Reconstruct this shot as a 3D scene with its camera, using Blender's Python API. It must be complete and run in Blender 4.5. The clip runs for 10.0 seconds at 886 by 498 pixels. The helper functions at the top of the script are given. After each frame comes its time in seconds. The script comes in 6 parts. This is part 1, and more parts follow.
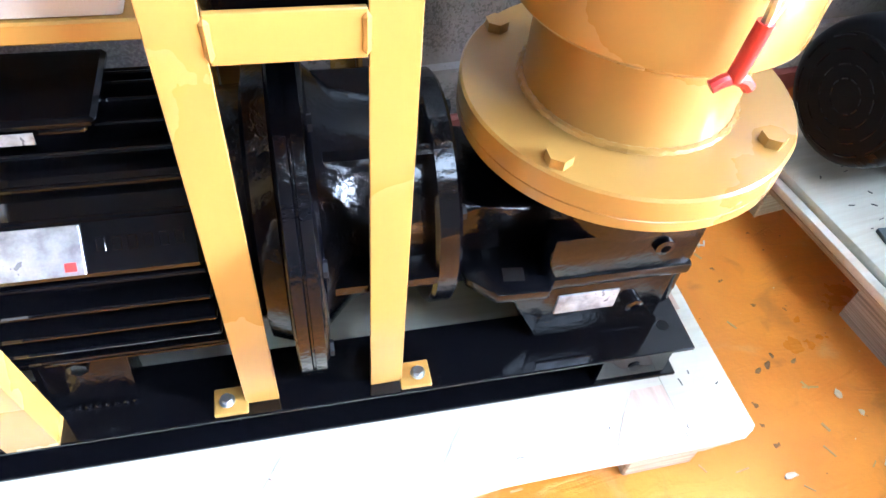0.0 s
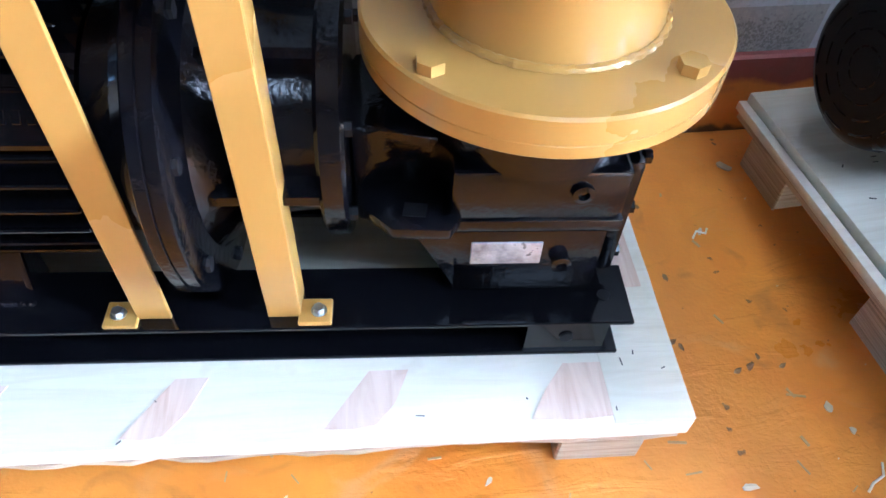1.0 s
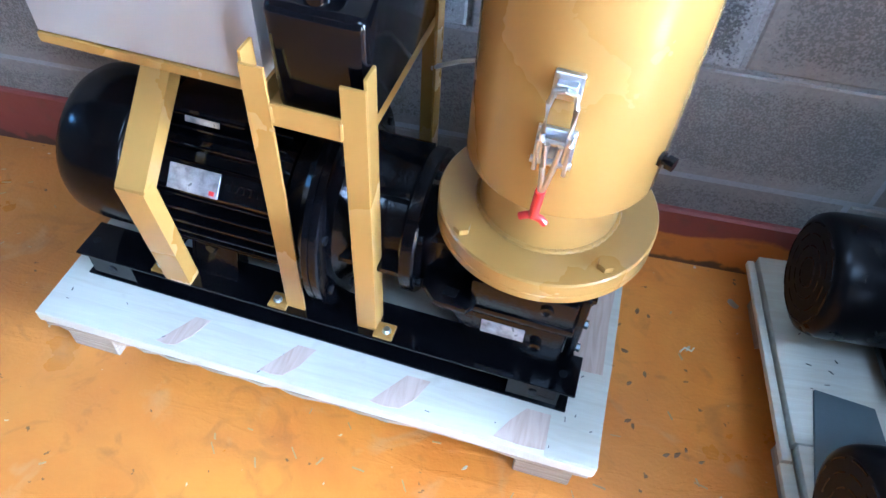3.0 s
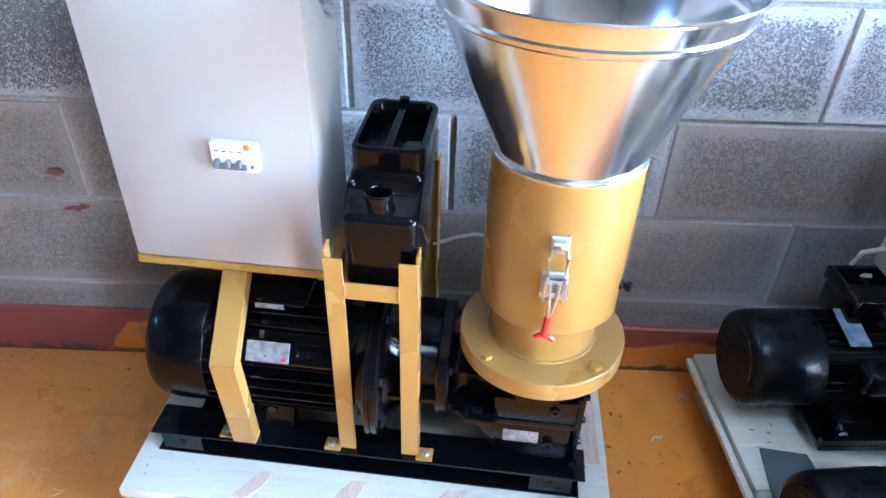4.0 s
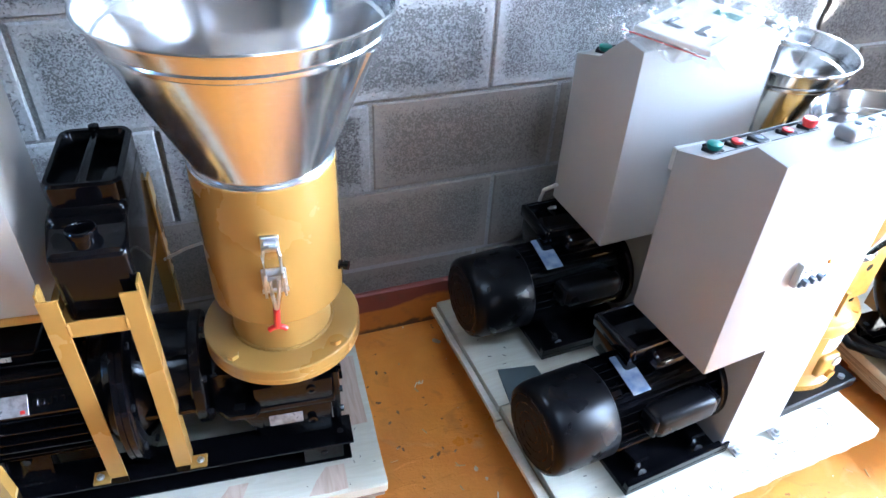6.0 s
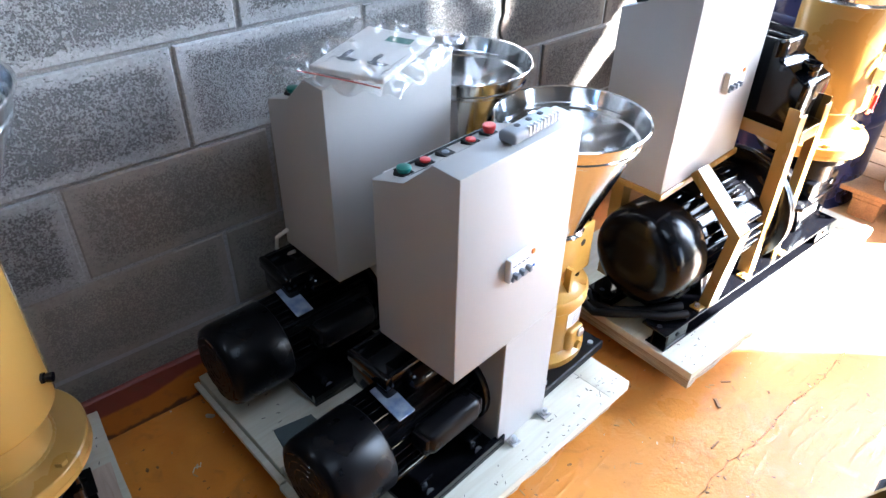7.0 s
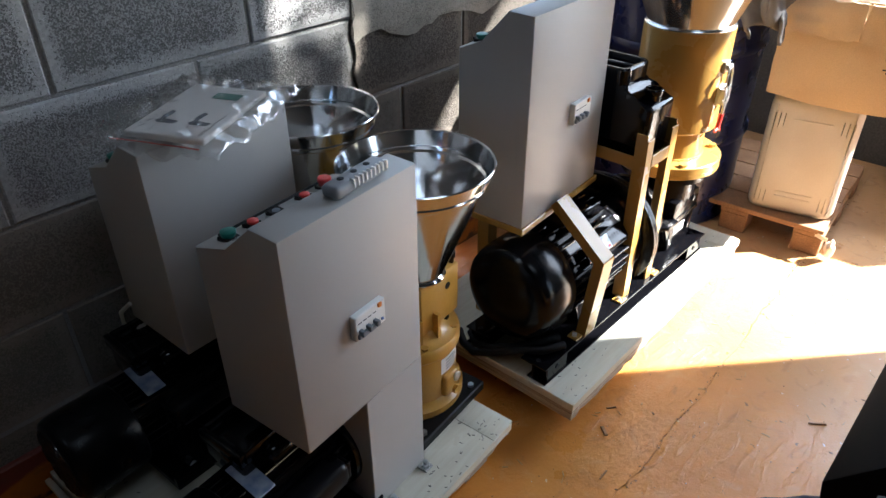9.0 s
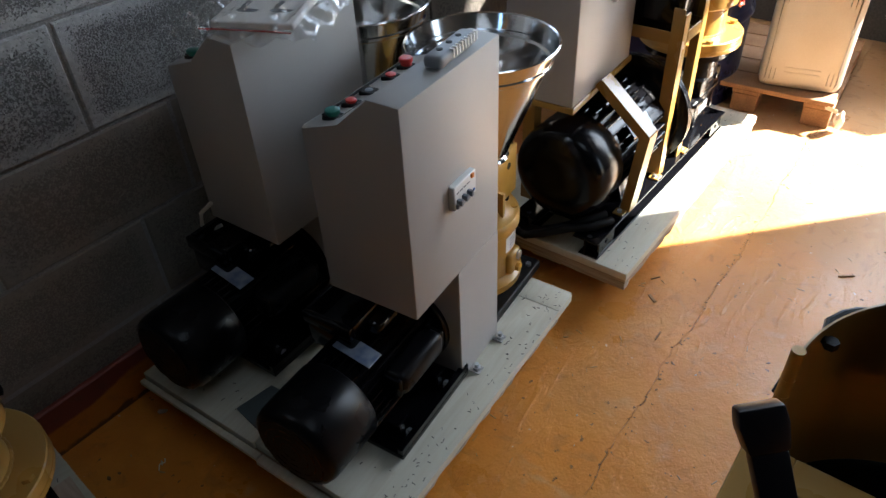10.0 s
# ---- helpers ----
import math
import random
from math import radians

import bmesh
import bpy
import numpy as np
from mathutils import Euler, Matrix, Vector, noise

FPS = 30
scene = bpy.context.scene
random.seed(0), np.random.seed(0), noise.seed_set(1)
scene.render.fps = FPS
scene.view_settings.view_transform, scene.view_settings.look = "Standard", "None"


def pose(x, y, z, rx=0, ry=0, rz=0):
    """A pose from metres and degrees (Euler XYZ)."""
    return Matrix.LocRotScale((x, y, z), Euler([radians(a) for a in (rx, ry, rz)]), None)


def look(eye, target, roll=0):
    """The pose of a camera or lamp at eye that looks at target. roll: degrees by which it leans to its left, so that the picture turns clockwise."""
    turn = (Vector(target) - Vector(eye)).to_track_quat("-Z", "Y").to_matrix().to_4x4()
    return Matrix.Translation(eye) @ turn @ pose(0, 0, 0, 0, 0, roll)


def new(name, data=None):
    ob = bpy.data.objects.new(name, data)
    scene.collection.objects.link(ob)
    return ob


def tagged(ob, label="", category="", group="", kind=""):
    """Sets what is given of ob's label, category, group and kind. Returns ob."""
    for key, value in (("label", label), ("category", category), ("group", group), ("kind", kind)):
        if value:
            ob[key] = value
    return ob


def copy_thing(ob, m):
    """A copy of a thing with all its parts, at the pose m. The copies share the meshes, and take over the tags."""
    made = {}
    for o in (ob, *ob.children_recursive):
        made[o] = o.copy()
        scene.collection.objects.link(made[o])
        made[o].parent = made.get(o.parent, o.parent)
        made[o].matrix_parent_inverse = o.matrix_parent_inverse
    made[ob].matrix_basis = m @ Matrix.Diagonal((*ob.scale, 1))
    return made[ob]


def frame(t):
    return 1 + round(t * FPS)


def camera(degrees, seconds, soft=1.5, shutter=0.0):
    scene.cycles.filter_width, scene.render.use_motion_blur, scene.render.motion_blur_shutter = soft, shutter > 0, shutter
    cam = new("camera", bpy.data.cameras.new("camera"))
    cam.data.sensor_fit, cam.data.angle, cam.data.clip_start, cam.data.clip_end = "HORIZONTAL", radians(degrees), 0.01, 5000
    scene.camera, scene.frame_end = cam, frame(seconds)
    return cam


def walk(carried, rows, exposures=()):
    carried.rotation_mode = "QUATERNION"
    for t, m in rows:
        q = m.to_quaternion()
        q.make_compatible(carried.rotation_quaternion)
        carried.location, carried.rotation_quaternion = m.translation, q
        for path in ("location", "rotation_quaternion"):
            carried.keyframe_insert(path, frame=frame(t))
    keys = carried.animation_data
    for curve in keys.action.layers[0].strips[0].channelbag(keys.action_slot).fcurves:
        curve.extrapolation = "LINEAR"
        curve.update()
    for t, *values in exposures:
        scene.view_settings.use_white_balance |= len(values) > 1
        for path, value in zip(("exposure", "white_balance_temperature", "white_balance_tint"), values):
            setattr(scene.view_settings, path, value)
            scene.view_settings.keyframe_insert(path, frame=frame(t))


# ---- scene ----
cam = camera(65.0, 10.0)
PATH = [
    (0, (0.296, -0.663, 0.686), (0.796, 0.544, -0.828), 6.7),
    (0.5, (0.347, -0.701, 0.667), (0.775, 0.496, -0.877), 7.6),
    (1, (0.441, -0.712, 0.626), (0.69, 0.567, -0.892), 3.7),
    (1.5, (0.554, -0.705, 0.61), (0.627, 0.546, -0.949), 3.6),
    (2, (0.627, -0.732, 0.716), (0.317, 0.523, -0.81), -3.3),
    (2.5, (0.626, -0.784, 0.846), (0.236, 0.456, -0.674), -2.6),
    (2.7, (0.602, -0.813, 0.891), (0.277, 0.429, -0.644), 0.5),
    (3.8, (0.441, -1.065, 1.085), (0.471, 0.457, -0.211), 2.9),
    (4, (0.429, -1.104, 1.115), (0.419, 0.511, -0.065), 1.8),
    (4.5, (0.405, -1.164, 1.158), (0.432, 0.485, 0.026), 2.4),
    (5, (0.41, -1.192, 1.191), (0.446, 0.413, -0.002), 1.0),
    (5.5, (0.459, -1.179, 1.2), (0.735, 0.381, -0.021), 2.9),
    (6, (0.522, -1.17, 1.2), (1.093, 0.294, -0.037), 3.1),
    (6.2, (0.551, -1.171, 1.202), (1.222, 0.258, -0.025), 2.7),
    (7.3, (0.688, -1.223, 1.223), (1.854, -0.056, 0.094), 0.6),
    (7.5, (0.7, -1.23, 1.223), (1.933, -0.08, 0.147), 0.2),
    (8, (0.711, -1.261, 1.238), (2.044, -0.1, 0.303), -0.2),
    (8.5, (0.748, -1.263, 1.234), (2.046, -0.051, 0.314), -0.3),
    (9, (0.788, -1.26, 1.221), (2.034, -0.13, 0.139), -0.3),
    (9.5, (0.742, -1.232, 1.202), (2.032, -0.248, 0.033), -1.7),
    (10, (0.588, -1.177, 1.184), (1.793, -0.186, -0.067), -3.1),
]
EXPOSURES = [(0.0, 7.6, 5450, 12), (0.5, 7.15, 5200, 12), (1.0, 6.85, 5100, 12), (1.5, 6.7, 5200, 11), (2.0, 6.62, 4900, 10), (2.5, 6.5, 4600, 9), (3.9, 6.6, 4800, 8), (5.0, 6.55, 5150, 8), (6.2, 6.08, 5200, 9), (7.3, 4.8, 5650, 10), (8.0, 3.9, 5750, 10), (8.5, 3.42, 5850, 10), (9.0, 3.18, 5900, 9), (10.0, 3.26, 6150, 8)]
walk(cam, [(t, look(eye, target, roll)) for t, eye, target, roll in PATH], EXPOSURES)

# ---- light ----
SUN_FROM = Vector((0.745, -0.667, 0.764)).normalized()
world = bpy.data.worlds.new("sky")
scene.world = world
world.use_nodes = True
wn = world.node_tree.nodes
sky = wn.new("ShaderNodeTexSky")
sky.sky_type = "NISHITA"
sky.sun_disc = False
sky.sun_elevation = math.asin(SUN_FROM.z)
sky.sun_rotation = math.atan2(SUN_FROM.x, SUN_FROM.y)
world.node_tree.links.new(sky.outputs[0], wn["Background"].inputs[0])
wn["Background"].inputs[1].default_value = 0.05

sun = new("sun", bpy.data.lights.new("sun", "SUN"))
sun.data.energy, sun.data.angle, sun.data.color = 5.0, radians(0.53), (1.0, 0.93, 0.82)
sun.matrix_world = look(SUN_FROM * 10, (0, 0, 0))


def area_lamp(name, eye, target, width, height, power, color):
    lamp = new(name, bpy.data.lights.new(name, "AREA"))
    lamp.data.shape, lamp.data.size, lamp.data.size_y = "RECTANGLE", width, height
    lamp.data.energy, lamp.data.color = power, color
    lamp.matrix_world = look(eye, target)
    return lamp


DOOR_Y0, DOOR_Y1, DOOR_H, END_X = -2.35, -0.40, 2.24, 3.8
area_lamp("door_daylight", (END_X + 0.12, (DOOR_Y0 + DOOR_Y1) / 2, 1.2), (0, (DOOR_Y0 + DOOR_Y1) / 2, 0.9), 1.6, 1.9, 8.6, (0.80, 0.90, 1.0))
area_lamp("window_daylight", (2.45, 0.14, 1.5), (2.3, -2, 0.6), 1.0, 0.95, 0.7, (0.74, 0.87, 1.0))
# unseen gap in the south wall, added with its lamp as front fill
FILL_GAP_X0, FILL_GAP_X1, FILL_GAP_H = 2.75, 3.5, 2.3
area_lamp("gate_daylight", ((FILL_GAP_X0 + FILL_GAP_X1) / 2, -4.36, 1.25), (0.6, -0.4, 0.6), 0.7, 2.0, 0.20, (0.78, 0.89, 1.0))
# blue lamp added in the unseen west wall for highlights on black paint
area_lamp("vent_daylight", (-3.04, -0.85, 1.95), (0, -0.4, 0.4), 0.30, 0.20, 0.12, (0.30, 0.60, 1.0))
# overhead fill lamp added below the closed ceiling to brighten level surfaces
area_lamp("roof_light_daylight", (1.25, -2.1, 3.46), (1.25, -2.1, 0.0), 1.2, 1.0, 0.85, (0.76, 0.88, 1.0))


# ---- materials ----
def material(name, color, rough=0.5, metal=0.0, coat=0.0, grain=0.0, grain_size=200.0, mottle=0.0, mottle_size=8.0,
             dark=None, rough_vary=0.0, bump=0.0, bump_size=300.0, spec=0.5):
    """A painted, metal or plastic surface: fine grain, large mottling towards `dark`, uneven gloss and fine relief."""
    m = bpy.data.materials.new(name)
    m.use_nodes = True
    nt = m.node_tree
    n, l = nt.nodes, nt.links
    b = n["Principled BSDF"]
    b.inputs["Base Color"].default_value = (*color, 1)
    b.inputs["Roughness"].default_value = rough
    b.inputs["Metallic"].default_value = metal
    b.inputs["Coat Weight"].default_value = coat
    b.inputs["Coat Roughness"].default_value = 0.08
    b.inputs["Specular IOR Level"].default_value = spec
    tc = n.new("ShaderNodeTexCoord")
    obj = tc.outputs["Object"]
    if mottle or grain or rough_vary:
        big = n.new("ShaderNodeTexNoise")
        big.inputs["Scale"].default_value, big.inputs["Detail"].default_value = mottle_size, 6
        l.new(obj, big.inputs["Vector"])
        fine = n.new("ShaderNodeTexNoise")
        fine.inputs["Scale"].default_value, fine.inputs["Detail"].default_value = grain_size, 3
        l.new(obj, fine.inputs["Vector"])
        mix = n.new("ShaderNodeMix")
        mix.data_type = "RGBA"
        mix.inputs["A"].default_value = (*color, 1)
        mix.inputs["B"].default_value = (*(dark or tuple(c * 0.6 for c in color)), 1)
        ramp = n.new("ShaderNodeMapRange")
        ramp.inputs["From Min"].default_value, ramp.inputs["From Max"].default_value = 0.4, 0.75
        ramp.inputs["To Max"].default_value = mottle
        l.new(big.outputs["Fac"], ramp.inputs["Value"])
        l.new(ramp.outputs[0], mix.inputs["Factor"])
        mix2 = n.new("ShaderNodeMix")
        mix2.data_type, mix2.blend_type = "RGBA", "MULTIPLY"
        gr = n.new("ShaderNodeMapRange")
        gr.inputs["From Min"].default_value, gr.inputs["From Max"].default_value = 0.3, 0.7
        gr.inputs["To Min"].default_value, gr.inputs["To Max"].default_value = 1 - grain, 1.0
        l.new(fine.outputs["Fac"], gr.inputs["Value"])
        mix2.inputs["Factor"].default_value = 1.0
        l.new(mix.outputs["Result"], mix2.inputs["A"])
        l.new(gr.outputs[0], mix2.inputs["B"])
        l.new(mix2.outputs["Result"], b.inputs["Base Color"])
        if rough_vary:
            rv = n.new("ShaderNodeMapRange")
            rv.inputs["From Min"].default_value, rv.inputs["From Max"].default_value = 0.3, 0.7
            rv.inputs["To Min"].default_value, rv.inputs["To Max"].default_value = rough - rough_vary, rough + rough_vary
            l.new(big.outputs["Fac"], rv.inputs["Value"])
            l.new(rv.outputs[0], b.inputs["Roughness"])
    if bump:
        bn = n.new("ShaderNodeTexNoise")
        bn.inputs["Scale"].default_value, bn.inputs["Detail"].default_value = bump_size, 4
        l.new(obj, bn.inputs["Vector"])
        bp = n.new("ShaderNodeBump")
        bp.inputs["Strength"].default_value, bp.inputs["Distance"].default_value = bump, 0.002
        l.new(bn.outputs["Fac"], bp.inputs["Height"])
        l.new(bp.outputs[0], b.inputs["Normal"])
    return m


BLACK = material("gloss_black_paint", (0.0025, 0.0025, 0.0035), 0.10, spec=0.32, rough_vary=0.03, mottle=0.4, mottle_size=20, dark=(0.005, 0.005, 0.006), bump=0.012, bump_size=30)
CAST_BLACK = material("cast_black_paint", (0.0025, 0.0025, 0.0035), 0.14, spec=0.26, rough_vary=0.05, mottle=0.4, mottle_size=25, dark=(0.005, 0.005, 0.006), bump=0.26, bump_size=170)
COVER_BLACK = material("half_gloss_black_paint", (0.003, 0.003, 0.004), 0.19, spec=0.22, rough_vary=0.05, mottle=0.4, mottle_size=20, dark=(0.006, 0.006, 0.007), bump=0.02, bump_size=60)
SATIN_BLACK = material("satin_black_paint", (0.003, 0.003, 0.004), 0.30, spec=0.15, rough_vary=0.05, mottle=0.4, mottle_size=20, dark=(0.006, 0.006, 0.007), bump=0.03, bump_size=90)
RUBBER = material("black_rubber", (0.006, 0.006, 0.007), 0.5, spec=0.22, mottle=0.4, grain=0.2, bump=0.2)
YELLOW = material("ochre_yellow_paint", (0.375, 0.212, 0.050), 0.28, coat=0.3, rough_vary=0.03, mottle=0.10, mottle_size=3.5, dark=(0.34, 0.188, 0.044), grain=0.015, bump=0.035, bump_size=45)
GOLD = material("gold_cast_paint", (0.50, 0.27, 0.045), 0.34, coat=0.2, rough_vary=0.06, mottle=0.18, mottle_size=30, dark=(0.40, 0.205, 0.034), grain=0.06, bump=0.2, bump_size=160)
WHITE = material("light_grey_powder_coat", (0.40, 0.398, 0.39), 0.42, rough_vary=0.05, mottle=0.15, mottle_size=4, dark=(0.35, 0.343, 0.332), grain=0.03, grain_size=600, bump=0.15, bump_size=900)
LABEL = material("silver_label", (0.50, 0.52, 0.56), 0.35, metal=0.6, rough_vary=0.1, mottle=0.9, mottle_size=75, dark=(0.16, 0.16, 0.165), grain=0.15, grain_size=500)
PAPER = material("white_label", (0.78, 0.77, 0.75), 0.5, mottle=0.25, mottle_size=80, dark=(0.6, 0.6, 0.6))
PLASTIC = material("white_breaker_plastic", (0.74, 0.74, 0.72), 0.35, mottle=0.1)
GREYPL = material("blue_grey_plastic", (0.16, 0.19, 0.23), 0.4, mottle=0.2)
ORANGE = material("orange_plastic", (0.75, 0.22, 0.02), 0.4, mottle=0.1)
BLUEPL = material("blue_plastic", (0.04, 0.13, 0.45), 0.4, mottle=0.1)
RED = material("red_plastic", (0.62, 0.03, 0.025), 0.35, coat=0.2, mottle=0.2)
GREEN = material("green_plastic", (0.005, 0.16, 0.12), 0.35, coat=0.2, mottle=0.2)
ZINC = material("bright_zinc", (0.66, 0.69, 0.72), 0.36, metal=1.0, rough_vary=0.06, mottle=0.4, mottle_size=70, dark=(0.5, 0.51, 0.52), bump=0.05)
MATTBLACK = material("matt_black_paint", (0.004, 0.004, 0.005), 0.5, spec=0.2, mottle=0.5, mottle_size=20, dark=(0.007, 0.006, 0.006))
INK = material("printed_ink", (0.05, 0.06, 0.08), 0.5, mottle=0.3)
WIRE = material("white_cable", (0.72, 0.70, 0.64), 0.5, mottle=0.2)
GREYFAB = material("grey_cloth", (0.13, 0.125, 0.13), 0.9, mottle=0.5, mottle_size=30, grain=0.4, grain_size=900, bump=0.5, bump_size=700)
DRUMBLUE = material("navy_drum_paint", (0.006, 0.010, 0.055), 0.3, coat=0.3, rough_vary=0.1, mottle=0.4, mottle_size=12, dark=(0.012, 0.014, 0.04))
CARD = material("brown_cardboard", (0.56, 0.42, 0.265), 0.85, mottle=0.5, mottle_size=6, dark=(0.46, 0.32, 0.185), grain=0.12, grain_size=300, bump=0.7, bump_size=22)
HDPE = material("dusty_white_canister_plastic", (0.54, 0.52, 0.485), 0.5, mottle=0.5, mottle_size=7, dark=(0.40, 0.355, 0.30), grain=0.06)
SHEETGREY = material("grey_rubber_sheet", (0.10, 0.125, 0.13), 0.6, mottle=0.5, mottle_size=20, bump=0.3)
RAWWOOD = material("rough_pallet_wood", (0.36, 0.20, 0.10), 0.85, mottle=0.6, mottle_size=14, dark=(0.2, 0.1, 0.05), grain=0.3, bump=0.6, bump_size=80)
# unseen ceiling and walls are kept dark to limit bounced light
CEIL = material("dark_ceiling", (0.07, 0.062, 0.052), 0.9, mottle=0.4, mottle_size=3, grain=0.1)
PLASTER = material("dull_plaster", (0.075, 0.072, 0.066), 0.9, mottle=0.6, mottle_size=5, grain=0.4, grain_size=120, bump=0.8, bump_size=90)
SCREW = material("dull_steel_nails", (0.09, 0.085, 0.08), 0.6, metal=0.3, mottle=0.6)
POLY = material("clouded_white_sack", (0.78, 0.70, 0.60), 0.45, mottle=0.4, mottle_size=10, dark=(0.65, 0.52, 0.4), bump=0.8, bump_size=18)


def galvanised(name, gloss, dull, metal):
    """Zinc-coated sheet: crystals of uneven brightness, gloss and tilt, dulled in cloudy patches."""
    m = material(name, (0.82, 0.83, 0.84), 0.2, metal=metal)
    n, l = m.node_tree.nodes, m.node_tree.links
    b = n["Principled BSDF"]
    tc = n.new("ShaderNodeTexCoord")
    cells = n.new("ShaderNodeTexVoronoi")
    cells.inputs["Scale"].default_value = 240
    warp = n.new("ShaderNodeTexNoise")
    warp.inputs["Scale"].default_value, warp.inputs["Detail"].default_value = 14, 5
    cloud = n.new("ShaderNodeTexNoise")
    cloud.inputs["Scale"].default_value, cloud.inputs["Detail"].default_value, cloud.inputs["Distortion"].default_value = 5, 6, 0.6
    for tex in (cells, warp, cloud):
        l.new(tc.outputs["Object"], tex.inputs["Vector"])
    one = n.new("ShaderNodeSeparateColor")
    l.new(cells.outputs["Color"], one.inputs[0])

    def ranged(src, a, c, lo, hi):
        r = n.new("ShaderNodeMapRange")
        for key, val in (("From Min", a), ("From Max", c), ("To Min", lo), ("To Max", hi)):
            r.inputs[key].default_value = val
        l.new(src, r.inputs["Value"])
        return r.outputs[0]
    mix = n.new("ShaderNodeMix")
    mix.data_type = "RGBA"
    mix.inputs["A"].default_value, mix.inputs["B"].default_value = (0.84, 0.85, 0.86, 1), (0.70, 0.72, 0.74, 1)
    l.new(ranged(one.outputs[0], 0.0, 1.0, 0.0, 0.5), mix.inputs["Factor"])
    l.new(mix.outputs["Result"], b.inputs["Base Color"])
    add = n.new("ShaderNodeMath")
    l.new(ranged(one.outputs[1], 0.0, 1.0, 0.0, 0.03), add.inputs[0])
    l.new(ranged(cloud.outputs["Fac"], 0.35, 0.68, gloss, dull), add.inputs[1])
    l.new(add.outputs[0], b.inputs["Roughness"])
    bp = n.new("ShaderNodeBump")
    bp.inputs["Strength"].default_value, bp.inputs["Distance"].default_value = 0.03, 0.003
    l.new(warp.outputs["Fac"], bp.inputs["Height"])
    bp2 = n.new("ShaderNodeBump")
    bp2.inputs["Strength"].default_value, bp2.inputs["Distance"].default_value = 0.012, 0.0004
    l.new(one.outputs[2], bp2.inputs["Height"])
    l.new(bp.outputs[0], bp2.inputs["Normal"])
    l.new(bp2.outputs[0], b.inputs["Normal"])
    return m


GALV = galvanised("galvanised_sheet", 0.09, 0.20, 0.95)
BRIGHTGALV = galvanised("bright_galvanised_sheet", 0.07, 0.16, 1.0)


def wood(name, color, dark, stretch=(6, 60, 60), strength=0.5, knots=0.5):
    m = bpy.data.materials.new(name)
    m.use_nodes = True
    n, l = m.node_tree.nodes, m.node_tree.links
    b = n["Principled BSDF"]
    b.inputs["Roughness"].default_value = 0.7
    tc = n.new("ShaderNodeTexCoord")
    mp = n.new("ShaderNodeMapping")
    mp.inputs["Scale"].default_value = stretch
    l.new(tc.outputs["Object"], mp.inputs["Vector"])
    g = n.new("ShaderNodeTexNoise")
    g.inputs["Scale"].default_value, g.inputs["Detail"].default_value, g.inputs["Distortion"].default_value = 1.0, 8, 1.5
    l.new(mp.outputs[0], g.inputs["Vector"])
    spots = n.new("ShaderNodeTexNoise")
    spots.inputs["Scale"].default_value, spots.inputs["Detail"].default_value = 22, 4
    l.new(tc.outputs["Object"], spots.inputs["Vector"])
    sr = n.new("ShaderNodeMapRange")
    sr.inputs["From Min"].default_value, sr.inputs["From Max"].default_value = 0.62, 0.72
    sr.inputs["To Max"].default_value = knots
    l.new(spots.outputs["Fac"], sr.inputs["Value"])
    gr = n.new("ShaderNodeMapRange")
    gr.inputs["From Min"].default_value, gr.inputs["From Max"].default_value = 0.35, 0.7
    gr.inputs["To Max"].default_value = strength
    l.new(g.outputs["Fac"], gr.inputs["Value"])
    mx = n.new("ShaderNodeMath")
    mx.operation = "MAXIMUM"
    l.new(sr.outputs[0], mx.inputs[0])
    l.new(gr.outputs[0], mx.inputs[1])
    mix = n.new("ShaderNodeMix")
    mix.data_type = "RGBA"
    mix.inputs["A"].default_value, mix.inputs["B"].default_value = (*color, 1), (*dark, 1)
    l.new(mx.outputs[0], mix.inputs["Factor"])
    l.new(mix.outputs["Result"], b.inputs["Base Color"])
    bp = n.new("ShaderNodeBump")
    bp.inputs["Strength"].default_value, bp.inputs["Distance"].default_value = 0.4, 0.002
    l.new(g.outputs["Fac"], bp.inputs["Height"])
    l.new(bp.outputs[0], b.inputs["Normal"])
    return m


PLY = wood("pale_plywood", (0.64, 0.62, 0.52), (0.46, 0.39, 0.27), strength=0.35, knots=0.35)
PLYEDGE = wood("plywood_edge", (0.50, 0.42, 0.31), (0.20, 0.14, 0.09), stretch=(4, 4, 260), strength=0.9, knots=0.4)
PATCH = wood("pinkish_wood_patch", (0.65, 0.52, 0.42), (0.45, 0.31, 0.22), stretch=(60, 7, 60), strength=0.75, knots=0.6)


